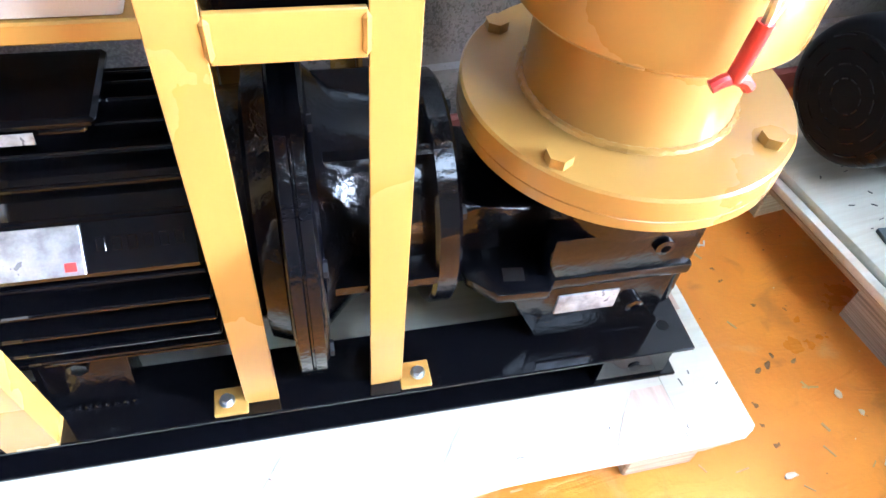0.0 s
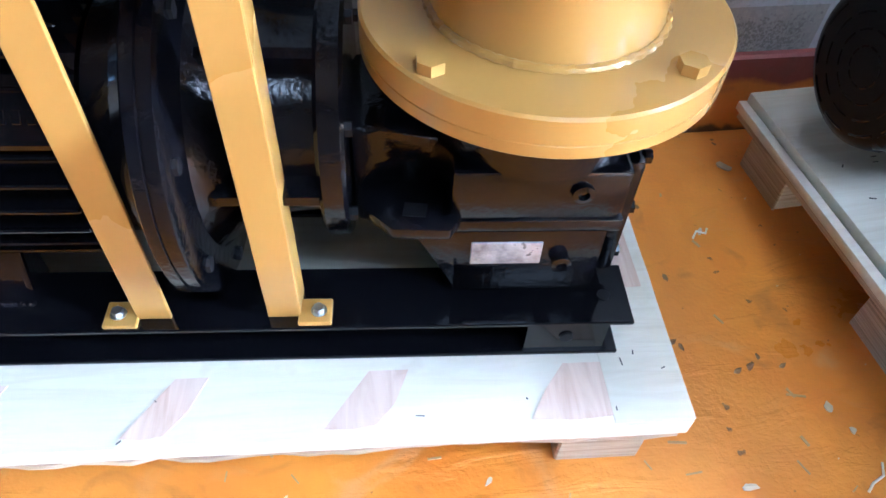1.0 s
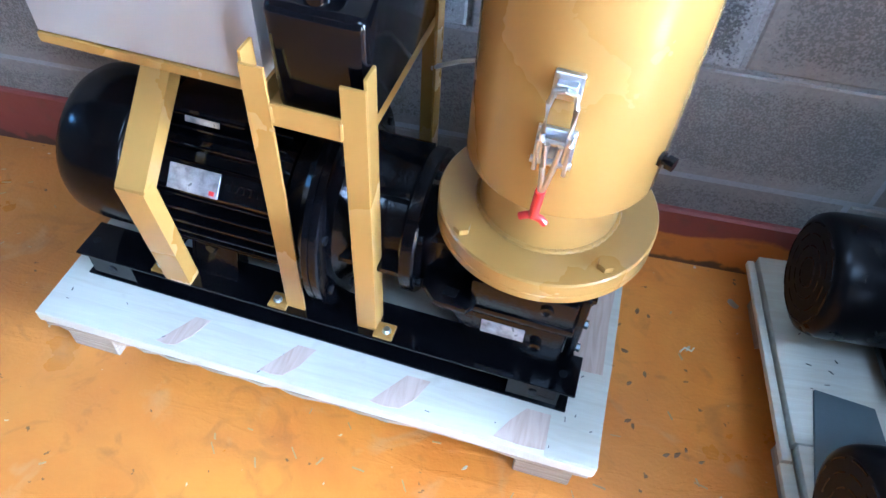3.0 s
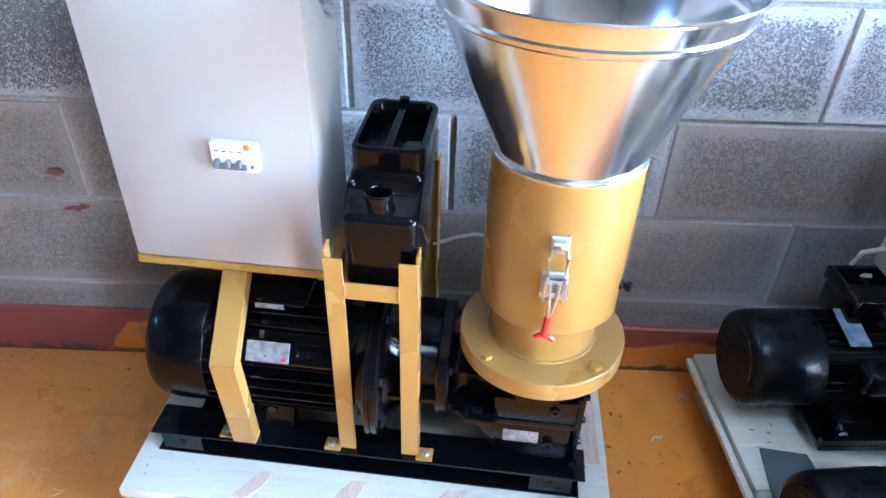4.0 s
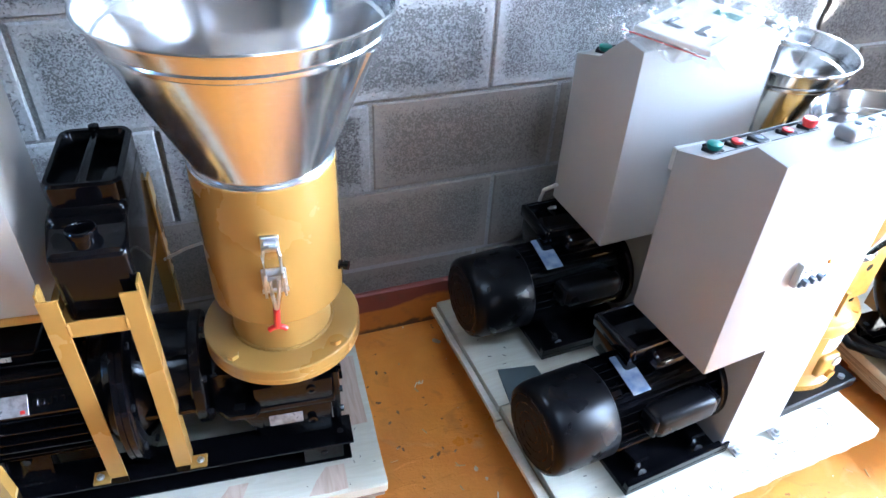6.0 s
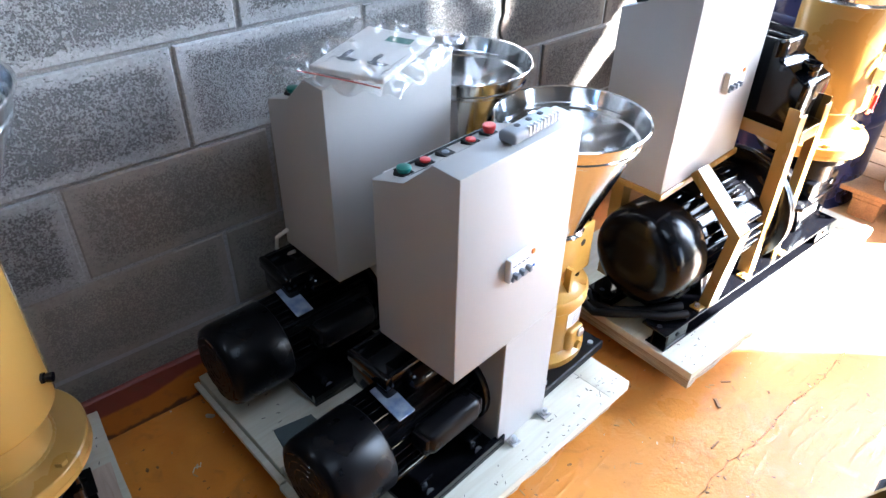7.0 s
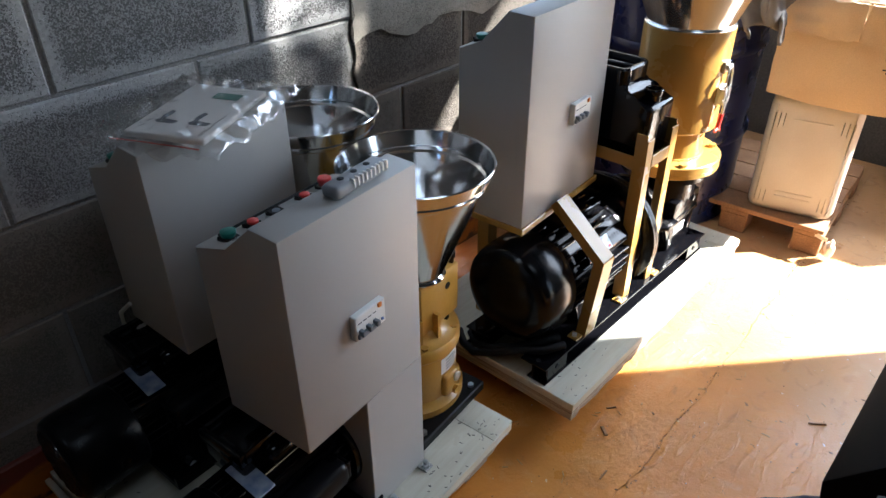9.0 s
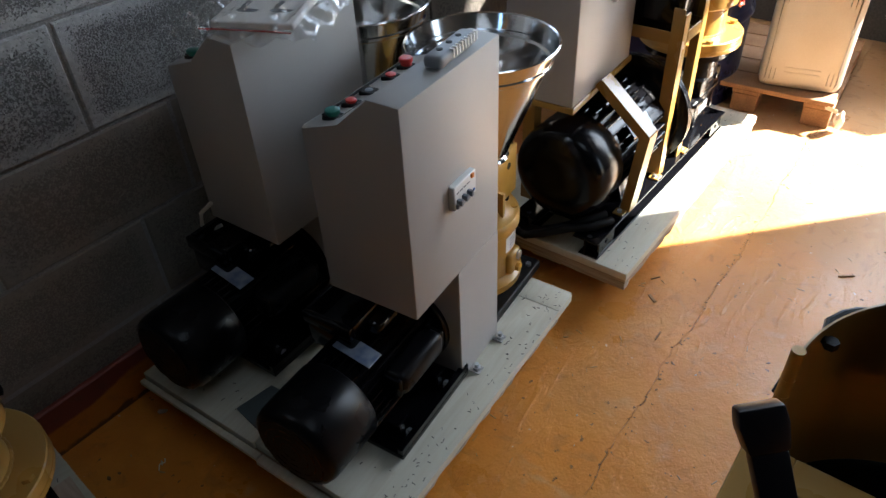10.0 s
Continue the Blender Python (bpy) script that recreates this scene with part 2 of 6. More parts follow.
def floor_material():
    """Orange floor paint, worn brown and dusty away from the pallets, with scuffs, dark specks and uneven gloss.
    Towards the doorway it pales, for dust and for sun glare put into the colour.
    """
    m = bpy.data.materials.new("worn_orange_floor_paint")
    m.use_nodes = True
    n, l = m.node_tree.nodes, m.node_tree.links
    b = n["Principled BSDF"]
    geo = n.new("ShaderNodeNewGeometry")
    pos = geo.outputs["Position"]

    def noise_tex(scale, detail=6, distortion=0.0, vec=pos):
        t = n.new("ShaderNodeTexNoise")
        t.inputs["Scale"].default_value, t.inputs["Detail"].default_value, t.inputs["Distortion"].default_value = scale, detail, distortion
        l.new(vec, t.inputs["Vector"])
        return t.outputs["Fac"]

    def ranged(src, a, c, lo=0.0, hi=1.0):
        r = n.new("ShaderNodeMapRange")
        for key, val in (("From Min", a), ("From Max", c), ("To Min", lo), ("To Max", hi)):
            r.inputs[key].default_value = val
        l.new(src, r.inputs["Value"])
        return r.outputs[0]

    def blend(fac, a, bcol):
        x = n.new("ShaderNodeMix")
        x.data_type = "RGBA"
        l.new(fac, x.inputs["Factor"])
        for key, val in (("A", a), ("B", bcol)):
            if isinstance(val, tuple):
                x.inputs[key].default_value = (*val, 1)
            else:
                l.new(val, x.inputs[key])
        return x.outputs["Result"]

    sep = n.new("ShaderNodeSeparateXYZ")
    l.new(pos, sep.inputs[0])
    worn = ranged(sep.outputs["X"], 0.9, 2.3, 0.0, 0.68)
    add = n.new("ShaderNodeMath")
    l.new(worn, add.inputs[0])
    l.new(ranged(noise_tex(2.2, 8, 0.6), 0.42, 0.8, 0.0, 0.6), add.inputs[1])
    base = blend(ranged(noise_tex(5.0, 8, 0.8), 0.35, 0.7), (0.78, 0.29, 0.030), (0.64, 0.195, 0.016))
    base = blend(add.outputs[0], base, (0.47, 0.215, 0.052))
    # paler with x: pale dust, plus the sun's glare painted into the colour
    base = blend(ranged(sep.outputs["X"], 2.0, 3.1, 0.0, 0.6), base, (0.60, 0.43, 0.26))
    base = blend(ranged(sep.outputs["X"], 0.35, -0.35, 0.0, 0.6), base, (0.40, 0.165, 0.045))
    base = blend(ranged(noise_tex(13.0, 9, 1.5), 0.58, 0.74, 0.0, 0.42), base, (0.25, 0.10, 0.03))
    base = blend(ranged(noise_tex(9.0, 8, 1.2), 0.60, 0.78, 0.0, 0.55), base, (0.58, 0.36, 0.17))
    base = blend(ranged(noise_tex(46.0, 3), 0.69, 0.72, 0.0, 0.8), base, (0.10, 0.06, 0.035))
    base = blend(ranged(noise_tex(60.0, 2, 0.3, pos), 0.735, 0.76, 0.0, 0.8), base, (0.66, 0.58, 0.48))
    l.new(base, b.inputs["Base Color"])
    l.new(ranged(noise_tex(3.5, 6), 0.3, 0.7, 0.24, 0.5), b.inputs["Roughness"])
    # trowelled relief, long gouges and fine grit
    turn = n.new("ShaderNodeMapping")
    turn.inputs["Rotation"].default_value = (0, 0, radians(-38))
    turn.inputs["Scale"].default_value = (9, 34, 9)
    l.new(pos, turn.inputs["Vector"])
    gouge = ranged(noise_tex(1.0, 6, 0.8, turn.outputs[0]), 0.5, 0.68)
    where = ranged(noise_tex(2.6, 3), 0.42, 0.62, 0.1, 1.0)
    cut = n.new("ShaderNodeMath")
    cut.operation = "MULTIPLY"
    l.new(gouge, cut.inputs[0])
    l.new(where, cut.inputs[1])
    last = None
    for src, strength, dist in ((noise_tex(7.0, 5, 0.6), 0.3, 0.012), (cut.outputs[0], 0.40, 0.004), (noise_tex(55.0, 6, 0.5), 0.30, 0.004), (noise_tex(180.0, 4), 0.45, 0.0015)):
        bp = n.new("ShaderNodeBump")
        bp.inputs["Strength"].default_value, bp.inputs["Distance"].default_value = strength, dist
        l.new(src, bp.inputs["Height"])
        if last:
            l.new(last, bp.inputs["Normal"])
        last = bp.outputs[0]
    l.new(last, b.inputs["Normal"])
    return m


FLOORMAT = floor_material()


def block_material(name, color, dark, pore=0.72, relief=1.0):
    m = bpy.data.materials.new(name)
    m.use_nodes = True
    n, l = m.node_tree.nodes, m.node_tree.links
    b = n["Principled BSDF"]
    b.inputs["Roughness"].default_value = 0.92
    geo = n.new("ShaderNodeNewGeometry")
    inf = n.new("ShaderNodeObjectInfo")
    pores = n.new("ShaderNodeTexVoronoi")
    pores.inputs["Scale"].default_value = 190
    pits = n.new("ShaderNodeTexNoise")
    pits.inputs["Scale"].default_value, pits.inputs["Detail"].default_value, pits.inputs["Distortion"].default_value = 300, 3, 0.0
    rough_where = n.new("ShaderNodeTexNoise")
    rough_where.inputs["Scale"].default_value, rough_where.inputs["Detail"].default_value = 4.5, 3
    grit = n.new("ShaderNodeTexNoise")
    grit.inputs["Scale"].default_value, grit.inputs["Detail"].default_value = 110, 5
    big = n.new("ShaderNodeTexNoise")
    big.inputs["Scale"].default_value, big.inputs["Detail"].default_value = 5.5, 9
    for t in (pores, big, grit, pits, rough_where):
        l.new(geo.outputs["Position"], t.inputs["Vector"])
    # torn pits between the grains of aggregate, thick in some places and rare in others
    gap = n.new("ShaderNodeMath")
    gap.operation = "MULTIPLY_ADD"
    gap.inputs[1].default_value = 0.45
    l.new(rough_where.outputs["Fac"], gap.inputs[0])
    fray = n.new("ShaderNodeMath")
    fray.operation = "MULTIPLY_ADD"
    fray.inputs[1].default_value = 0.35
    l.new(grit.outputs["Fac"], fray.inputs[0])
    l.new(pits.outputs["Fac"], fray.inputs[2])
    l.new(fray.outputs[0], gap.inputs[2])
    pr = n.new("ShaderNodeMapRange")
    pr.inputs["From Min"].default_value, pr.inputs["From Max"].default_value = 0.82, 0.97
    pr.inputs["To Max"].default_value = pore
    # mortar smeared thinly over the rim of each block fills its pits
    tc = n.new("ShaderNodeTexCoord")
    rim_sep = n.new("ShaderNodeSeparateXYZ")
    l.new(tc.outputs["Generated"], rim_sep.inputs[0])
    rims = []
    for axis, size in (("X", 0.40), ("Z", 0.20)):
        off = n.new("ShaderNodeMath")
        off.operation = "SUBTRACT"
        off.inputs[1].default_value = 0.5
        l.new(rim_sep.outputs[axis], off.inputs[0])
        ab = n.new("ShaderNodeMath")
        ab.operation = "ABSOLUTE"
        l.new(off.outputs[0], ab.inputs[0])
        dist = n.new("ShaderNodeMapRange")
        dist.inputs["From Min"].default_value, dist.inputs["From Max"].default_value = 0.5, 0.0
        dist.inputs["To Max"].default_value = size / 2
        l.new(ab.outputs[0], dist.inputs["Value"])
        rims.append(dist.outputs[0])
    near_rim = n.new("ShaderNodeMath")
    near_rim.operation = "MINIMUM"
    l.new(rims[0], near_rim.inputs[0])
    l.new(rims[1], near_rim.inputs[1])
    wavy = n.new("ShaderNodeMath")
    wavy.operation = "MULTIPLY_ADD"
    wavy.inputs[1].default_value = -0.055
    l.new(rough_where.outputs["Fac"], wavy.inputs[0])
    l.new(near_rim.outputs[0], wavy.inputs[2])
    smear = n.new("ShaderNodeMapRange")
    smear.inputs["From Min"].default_value, smear.inputs["From Max"].default_value = -0.022, 0.002
    smear.inputs["To Min"].default_value, smear.inputs["To Max"].default_value = 0.24, 0.0
    l.new(wavy.outputs[0], smear.inputs["Value"])
    fill = n.new("ShaderNodeMath")
    fill.operation = "SUBTRACT"
    l.new(gap.outputs[0], fill.inputs[0])
    l.new(smear.outputs[0], fill.inputs[1])
    l.new(fill.outputs[0], pr.inputs["Value"])
    cell = n.new("ShaderNodeSeparateColor")
    l.new(pores.outputs["Color"], cell.inputs[0])
    grain = n.new("ShaderNodeMapRange")
    grain.inputs["To Min"].default_value, grain.inputs["To Max"].default_value = 1 - 0.22 * pore, 1 + 0.10 * pore
    l.new(cell.outputs[0], grain.inputs["Value"])
    br = n.new("ShaderNodeMapRange")
    br.inputs["From Min"].default_value, br.inputs["From Max"].default_value = 0.35, 0.72
    br.inputs["To Max"].default_value = 0.55
    l.new(big.outputs["Fac"], br.inputs["Value"])
    mix = n.new("ShaderNodeMix")
    mix.data_type = "RGBA"
    mix.inputs["A"].default_value, mix.inputs["B"].default_value = (*color, 1), (*dark, 1)
    l.new(br.outputs[0], mix.inputs["Factor"])
    mix2 = n.new("ShaderNodeMix")
    mix2.data_type = "RGBA"
    mix2.inputs["B"].default_value = (*(c * 0.34 for c in dark), 1)
    l.new(mix.outputs["Result"], mix2.inputs["A"])
    l.new(pr.outputs[0], mix2.inputs["Factor"])
    tone = n.new("ShaderNodeMapRange")
    tone.inputs["To Min"].default_value, tone.inputs["To Max"].default_value = 0.84, 1.12
    l.new(inf.outputs["Random"], tone.inputs["Value"])
    mul = n.new("ShaderNodeMix")
    mul.data_type, mul.blend_type = "RGBA", "MULTIPLY"
    mul.inputs["Factor"].default_value = 1.0
    l.new(mix2.outputs["Result"], mul.inputs["A"])
    each = n.new("ShaderNodeMath")
    each.operation = "MULTIPLY"
    l.new(tone.outputs[0], each.inputs[0])
    l.new(grain.outputs[0], each.inputs[1])
    l.new(each.outputs[0], mul.inputs["B"])
    l.new(mul.outputs["Result"], b.inputs["Base Color"])
    bp = n.new("ShaderNodeBump")
    bp.inputs["Strength"].default_value, bp.inputs["Distance"].default_value = relief, 0.004
    bp.invert = True
    l.new(pr.outputs[0], bp.inputs["Height"])
    l.new(bp.outputs[0], b.inputs["Normal"])
    return m


BLOCK = block_material("bare_concrete_block", (0.385, 0.385, 0.38), (0.29, 0.284, 0.275), pore=0.76, relief=1.2)
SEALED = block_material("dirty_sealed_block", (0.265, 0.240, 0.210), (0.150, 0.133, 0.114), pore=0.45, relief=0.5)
MORTAR = block_material("grey_mortar", (0.34, 0.335, 0.325), (0.25, 0.243, 0.233), pore=0.3, relief=0.6)
STAINED = block_material("dark_stained_block", (0.17, 0.145, 0.122), (0.07, 0.058, 0.048), pore=0.6, relief=1.0)
RENDERED = block_material("stained_cement_render", (0.40, 0.365, 0.31), (0.12, 0.105, 0.085), pore=0.40, relief=0.9)


def plinth_material():
    m = bpy.data.materials.new("maroon_and_orange_plinth_paint")
    m.use_nodes = True
    n, l = m.node_tree.nodes, m.node_tree.links
    b = n["Principled BSDF"]
    b.inputs["Roughness"].default_value = 0.55
    geo = n.new("ShaderNodeNewGeometry")
    sep = n.new("ShaderNodeSeparateXYZ")
    l.new(geo.outputs["Position"], sep.inputs[0])
    t = n.new("ShaderNodeTexNoise")
    t.inputs["Scale"].default_value, t.inputs["Detail"].default_value = 4, 7
    l.new(geo.outputs["Position"], t.inputs["Vector"])
    a = n.new("ShaderNodeMath")
    a.operation = "MULTIPLY_ADD"
    a.inputs[1].default_value = 0.15
    l.new(t.outputs["Fac"], a.inputs[0])
    # unpainted maroon stretch behind the first mill
    left = n.new("ShaderNodeMapRange")
    left.inputs["From Min"].default_value, left.inputs["From Max"].default_value = -0.34, -0.25
    left.inputs["To Min"].default_value, left.inputs["To Max"].default_value = 0.10, 0.0
    l.new(sep.outputs["X"], left.inputs["Value"])
    height = n.new("ShaderNodeMath")
    l.new(sep.outputs["Z"], height.inputs[0])
    l.new(left.outputs[0], height.inputs[1])
    l.new(height.outputs[0], a.inputs[2])
    r = n.new("ShaderNodeMapRange")
    r.inputs["From Min"].default_value, r.inputs["From Max"].default_value = 0.148, 0.156
    l.new(a.outputs[0], r.inputs["Value"])
    mix = n.new("ShaderNodeMix")
    mix.data_type = "RGBA"
    mix.inputs["A"].default_value, mix.inputs["B"].default_value = (0.50, 0.17, 0.02, 1), (0.20, 0.045, 0.032, 1)
    l.new(r.outputs[0], mix.inputs["Factor"])
    g = n.new("ShaderNodeTexNoise")
    g.inputs["Scale"].default_value, g.inputs["Detail"].default_value = 25, 5
    l.new(geo.outputs["Position"], g.inputs["Vector"])
    gr = n.new("ShaderNodeMapRange")
    gr.inputs["From Min"].default_value, gr.inputs["From Max"].default_value = 0.55, 0.75
    gr.inputs["To Max"].default_value = 0.6
    l.new(g.outputs["Fac"], gr.inputs["Value"])
    mix2 = n.new("ShaderNodeMix")
    mix2.data_type = "RGBA"
    l.new(gr.outputs[0], mix2.inputs["Factor"])
    l.new(mix.outputs["Result"], mix2.inputs["A"])
    mix2.inputs["B"].default_value = (0.13, 0.06, 0.04, 1)
    # crust of dirt where it meets the floor
    crust = n.new("ShaderNodeMath")
    crust.operation = "MULTIPLY_ADD"
    crust.inputs[1].default_value = -0.06
    l.new(g.outputs["Fac"], crust.inputs[0])
    l.new(sep.outputs["Z"], crust.inputs[2])
    dirt = n.new("ShaderNodeMapRange")
    dirt.inputs["From Min"].default_value, dirt.inputs["From Max"].default_value = -0.022, -0.014
    dirt.inputs["To Min"].default_value, dirt.inputs["To Max"].default_value = 0.85, 0.0
    l.new(crust.outputs[0], dirt.inputs["Value"])
    mix3 = n.new("ShaderNodeMix")
    mix3.data_type = "RGBA"
    l.new(dirt.outputs[0], mix3.inputs["Factor"])
    l.new(mix2.outputs["Result"], mix3.inputs["A"])
    mix3.inputs["B"].default_value = (0.05, 0.028, 0.018, 1)
    l.new(mix3.outputs["Result"], b.inputs["Base Color"])
    bp = n.new("ShaderNodeBump")
    bp.inputs["Strength"].default_value, bp.inputs["Distance"].default_value = 0.5, 0.004
    l.new(g.outputs["Fac"], bp.inputs["Height"])
    l.new(bp.outputs[0], b.inputs["Normal"])
    return m


PLINTH = plinth_material()


def clear_film(name, tint, rough, alpha):
    m = bpy.data.materials.new(name)
    m.use_nodes = True
    b = m.node_tree.nodes["Principled BSDF"]
    b.inputs["Base Color"].default_value = (*tint, 1)
    b.inputs["Roughness"].default_value = rough
    b.inputs["Alpha"].default_value = alpha
    b.inputs["Specular IOR Level"].default_value = 0.8
    return m


def polythene():
    """Thin clear film: mostly see-through, with a sharp gloss."""
    m = bpy.data.materials.new("clear_polythene")
    m.use_nodes = True
    n, l = m.node_tree.nodes, m.node_tree.links
    see, gloss, mix = n.new("ShaderNodeBsdfTransparent"), n.new("ShaderNodeBsdfGlossy"), n.new("ShaderNodeMixShader")
    gloss.inputs["Roughness"].default_value = 0.2
    mix.inputs[0].default_value = 0.17
    l.new(see.outputs[0], mix.inputs[1])
    l.new(gloss.outputs[0], mix.inputs[2])
    l.new(mix.outputs[0], n["Material Output"].inputs["Surface"])
    return m


FILM = polythene()
GLASS = clear_film("dusty_window_glass", (0.8, 0.85, 0.85), 0.05, 0.12)


# ---- mesh helpers ----
def box(bm, x0, x1, y0, y1, z0, z1, bevel=0.0, seg=1):
    r = bmesh.ops.create_cube(bm, size=1.0)
    for v in r["verts"]:
        v.co = Vector(((x0 + x1) / 2 + v.co.x * (x1 - x0), (y0 + y1) / 2 + v.co.y * (y1 - y0), (z0 + z1) / 2 + v.co.z * (z1 - z0)))
    if bevel:
        edges = list({e for v in r["verts"] for e in v.link_edges})
        bmesh.ops.bevel(bm, geom=edges, offset=bevel, segments=seg, affect="EDGES", profile=0.5)
    return r["verts"]


def lathe(bm, profile, axis="z", centre=(0, 0, 0), seg=48, cap=True):
    """Turns (radius, height) pairs round an axis through centre."""
    def place(r, h, a):
        c, s = math.cos(a) * r, math.sin(a) * r
        o = Vector(centre)
        return o + (Vector((c, s, h)) if axis == "z" else Vector((h, c, s)) if axis == "x" else Vector((c, h, s)))
    rings = [[bm.verts.new(place(r, h, 2 * math.pi * i / seg)) for i in range(seg)] for r, h in profile]
    for a, b2 in zip(rings, rings[1:]):
        for i in range(seg):
            bm.faces.new((a[i], a[(i + 1) % seg], b2[(i + 1) % seg], b2[i]))
    if cap:
        for ring in (rings[0], rings[-1]):
            bm.faces.new(ring)
    return rings


def rod(bm, p, q, r, seg=12, r2=None):
    p, q = Vector(p), Vector(q)
    m = Matrix.Translation((p + q) / 2) @ (q - p).to_track_quat("Z", "Y").to_matrix().to_4x4()
    bmesh.ops.create_cone(bm, cap_ends=True, segments=seg, radius1=r, radius2=r if r2 is None else r2, depth=(q - p).length, matrix=m)


def tube(bm, pts, r, seg=8):
    """A round tube along a line of points."""
    pts = [Vector(p) for p in pts]
    rings = []
    for i, p in enumerate(pts):
        d = (pts[min(i + 1, len(pts) - 1)] - pts[max(i - 1, 0)]).normalized()
        q = d.to_track_quat("Z", "Y")
        rings.append([bm.verts.new(p + q @ Vector((math.cos(2 * math.pi * k / seg) * r, math.sin(2 * math.pi * k / seg) * r, 0))) for k in range(seg)])
    for a, b2 in zip(rings, rings[1:]):
        for i in range(seg):
            bm.faces.new((a[i], a[(i + 1) % seg], b2[(i + 1) % seg], b2[i]))
    bm.faces.new(rings[0]), bm.faces.new(rings[-1])


def prism(bm, outline, axis, lo, hi, bevel=0.0, seg=2):
    """Extrudes a flat outline of (a, b) pairs along an axis: x: (y, z); y: (x, z); z: (x, y)."""
    def at(a, b2, h):
        return {"x": (h, a, b2), "y": (a, h, b2), "z": (a, b2, h)}[axis]
    lower = [bm.verts.new(at(a, b2, lo)) for a, b2 in outline]
    upper = [bm.verts.new(at(a, b2, hi)) for a, b2 in outline]
    k = len(outline)
    faces = [bm.faces.new(lower), bm.faces.new(upper)]
    for i in range(k):
        faces.append(bm.faces.new((lower[i], lower[(i + 1) % k], upper[(i + 1) % k], upper[i])))
    if bevel:
        bmesh.ops.bevel(bm, geom=list({e for f in faces for e in f.edges}), offset=bevel, segments=seg, affect="EDGES", profile=0.5)


def bar(bm, p, q, w, d, up=(0, 1, 0)):
    """A square bar from p to q, w wide across and d deep along up."""
    p, q, up = Vector(p), Vector(q), Vector(up)
    t = (q - p).normalized()
    s = t.cross(up).normalized()
    u = s.cross(t).normalized()
    vs = [[bm.verts.new(c + s * (w / 2 * a) + u * (d / 2 * b2)) for a, b2 in ((-1, -1), (1, -1), (1, 1), (-1, 1))] for c in (p, q)]
    bm.faces.new(vs[0]), bm.faces.new(vs[1])
    for i in range(4):
        bm.faces.new((vs[0][i], vs[0][(i + 1) % 4], vs[1][(i + 1) % 4], vs[1][i]))


def hexhead(bm, c, r, h, axis="z"):
    d = {"x": Vector((h, 0, 0)), "y": Vector((0, h, 0)), "z": Vector((0, 0, h))}[axis]
    rod(bm, Vector(c), Vector(c) + d, r, 6)


def mesh_of(name, bm, mat, smooth=35):
    bmesh.ops.recalc_face_normals(bm, faces=bm.faces)
    me = bpy.data.meshes.new(name)
    bm.to_mesh(me)
    bm.free()
    for one in mat if isinstance(mat, (list, tuple)) else [mat]:
        me.materials.append(one)
    if smooth:
        me.shade_smooth()
        me.set_sharp_from_angle(angle=radians(smooth))
    return me


def part(name, bm, mat, parent, label="", smooth=35):
    ob = new(name, mesh_of(name, bm, mat, smooth))
    ob.parent = parent
    if label:
        tagged(ob, label)
    return ob


def thing(name, m, label, category, group="", kind=""):
    ob = new(name)
    ob.empty_display_size = 0.05
    ob.matrix_basis = m
    return tagged(ob, label, category, group, kind)


def solid(name, bm, mat, label, category, group="", kind="", m=None, smooth=35):
    ob = new(name, mesh_of(name, bm, mat, smooth))
    if m is not None:
        ob.matrix_basis = m
    return tagged(ob, label, category, group, kind)


B = bmesh.new

# ---- the room ----
ROOM_X0, ROOM_Y0, ROOM_H = -3.0, -4.3, 3.5

bm = B()
for x, y in ((-300, -300), (300, -300), (300, 300), (-300, 300)):
    bm.verts.new((x, y, -0.08))
bm.faces.new(bm.verts[:] if bm.verts.ensure_lookup_table() is None else bm.verts[:])
ground = solid("ground", bm, material("dry_yard_ground", (0.32, 0.25, 0.17), 0.95, mottle=0.5, mottle_size=0.6, grain=0.2, bump=0.5, bump_size=20), "dry sandy yard ground outside the workshop", "ground", kind="structure")

# floor: two slabs that meet in a ragged joint
rng = random.Random(4)
joint = []
x = ROOM_X0
while x < END_X + 0.1:
    joint.append((x, -0.9235 + 0.0155 * x + rng.uniform(-0.003, 0.003) + 0.005 * math.sin(x * 5) + 0.004 * math.sin(x * 23)))
    x += rng.uniform(0.006, 0.018)
joint.append((END_X + 0.1, -0.863))
bm = B()
prism(bm, joint + [(END_X + 0.1, 0.2), (ROOM_X0, 0.2)], "z", -0.075, 0.0)
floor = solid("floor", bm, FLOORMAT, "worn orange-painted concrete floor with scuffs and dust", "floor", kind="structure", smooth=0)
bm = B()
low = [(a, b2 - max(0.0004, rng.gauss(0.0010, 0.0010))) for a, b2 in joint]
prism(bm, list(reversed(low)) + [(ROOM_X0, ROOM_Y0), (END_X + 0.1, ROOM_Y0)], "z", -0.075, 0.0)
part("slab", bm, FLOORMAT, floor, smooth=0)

# north wall: mortar core with a window opening, then single blocks
WIN_X0, WIN_X1, WIN_Z0, WIN_Z1 = 1.868, 3.05, 0.952, 2.05
bm = B()
box(bm, ROOM_X0 - 0.2, WIN_X0, 0.0055, 0.19, 0, ROOM_H)
box(bm, WIN_X1, END_X + 0.1, 0.0055, 0.19, 0, ROOM_H)
box(bm, WIN_X0, WIN_X1, 0.0055, 0.19, 0, WIN_Z0)
box(bm, WIN_X0, WIN_X1, 0.0055, 0.19, WIN_Z1, ROOM_H)
wall = solid("wall_north", bm, MORTAR, "grey concrete block wall with recessed mortar joints", "wall", kind="structure", smooth=0)

PITCH_X, PITCH_Z, ROW0 = 0.4015, 0.202, 0.193
ROW_START = (0.285, 0.013, 0.2565, 0.386, 0.2565)    # one joint of each course
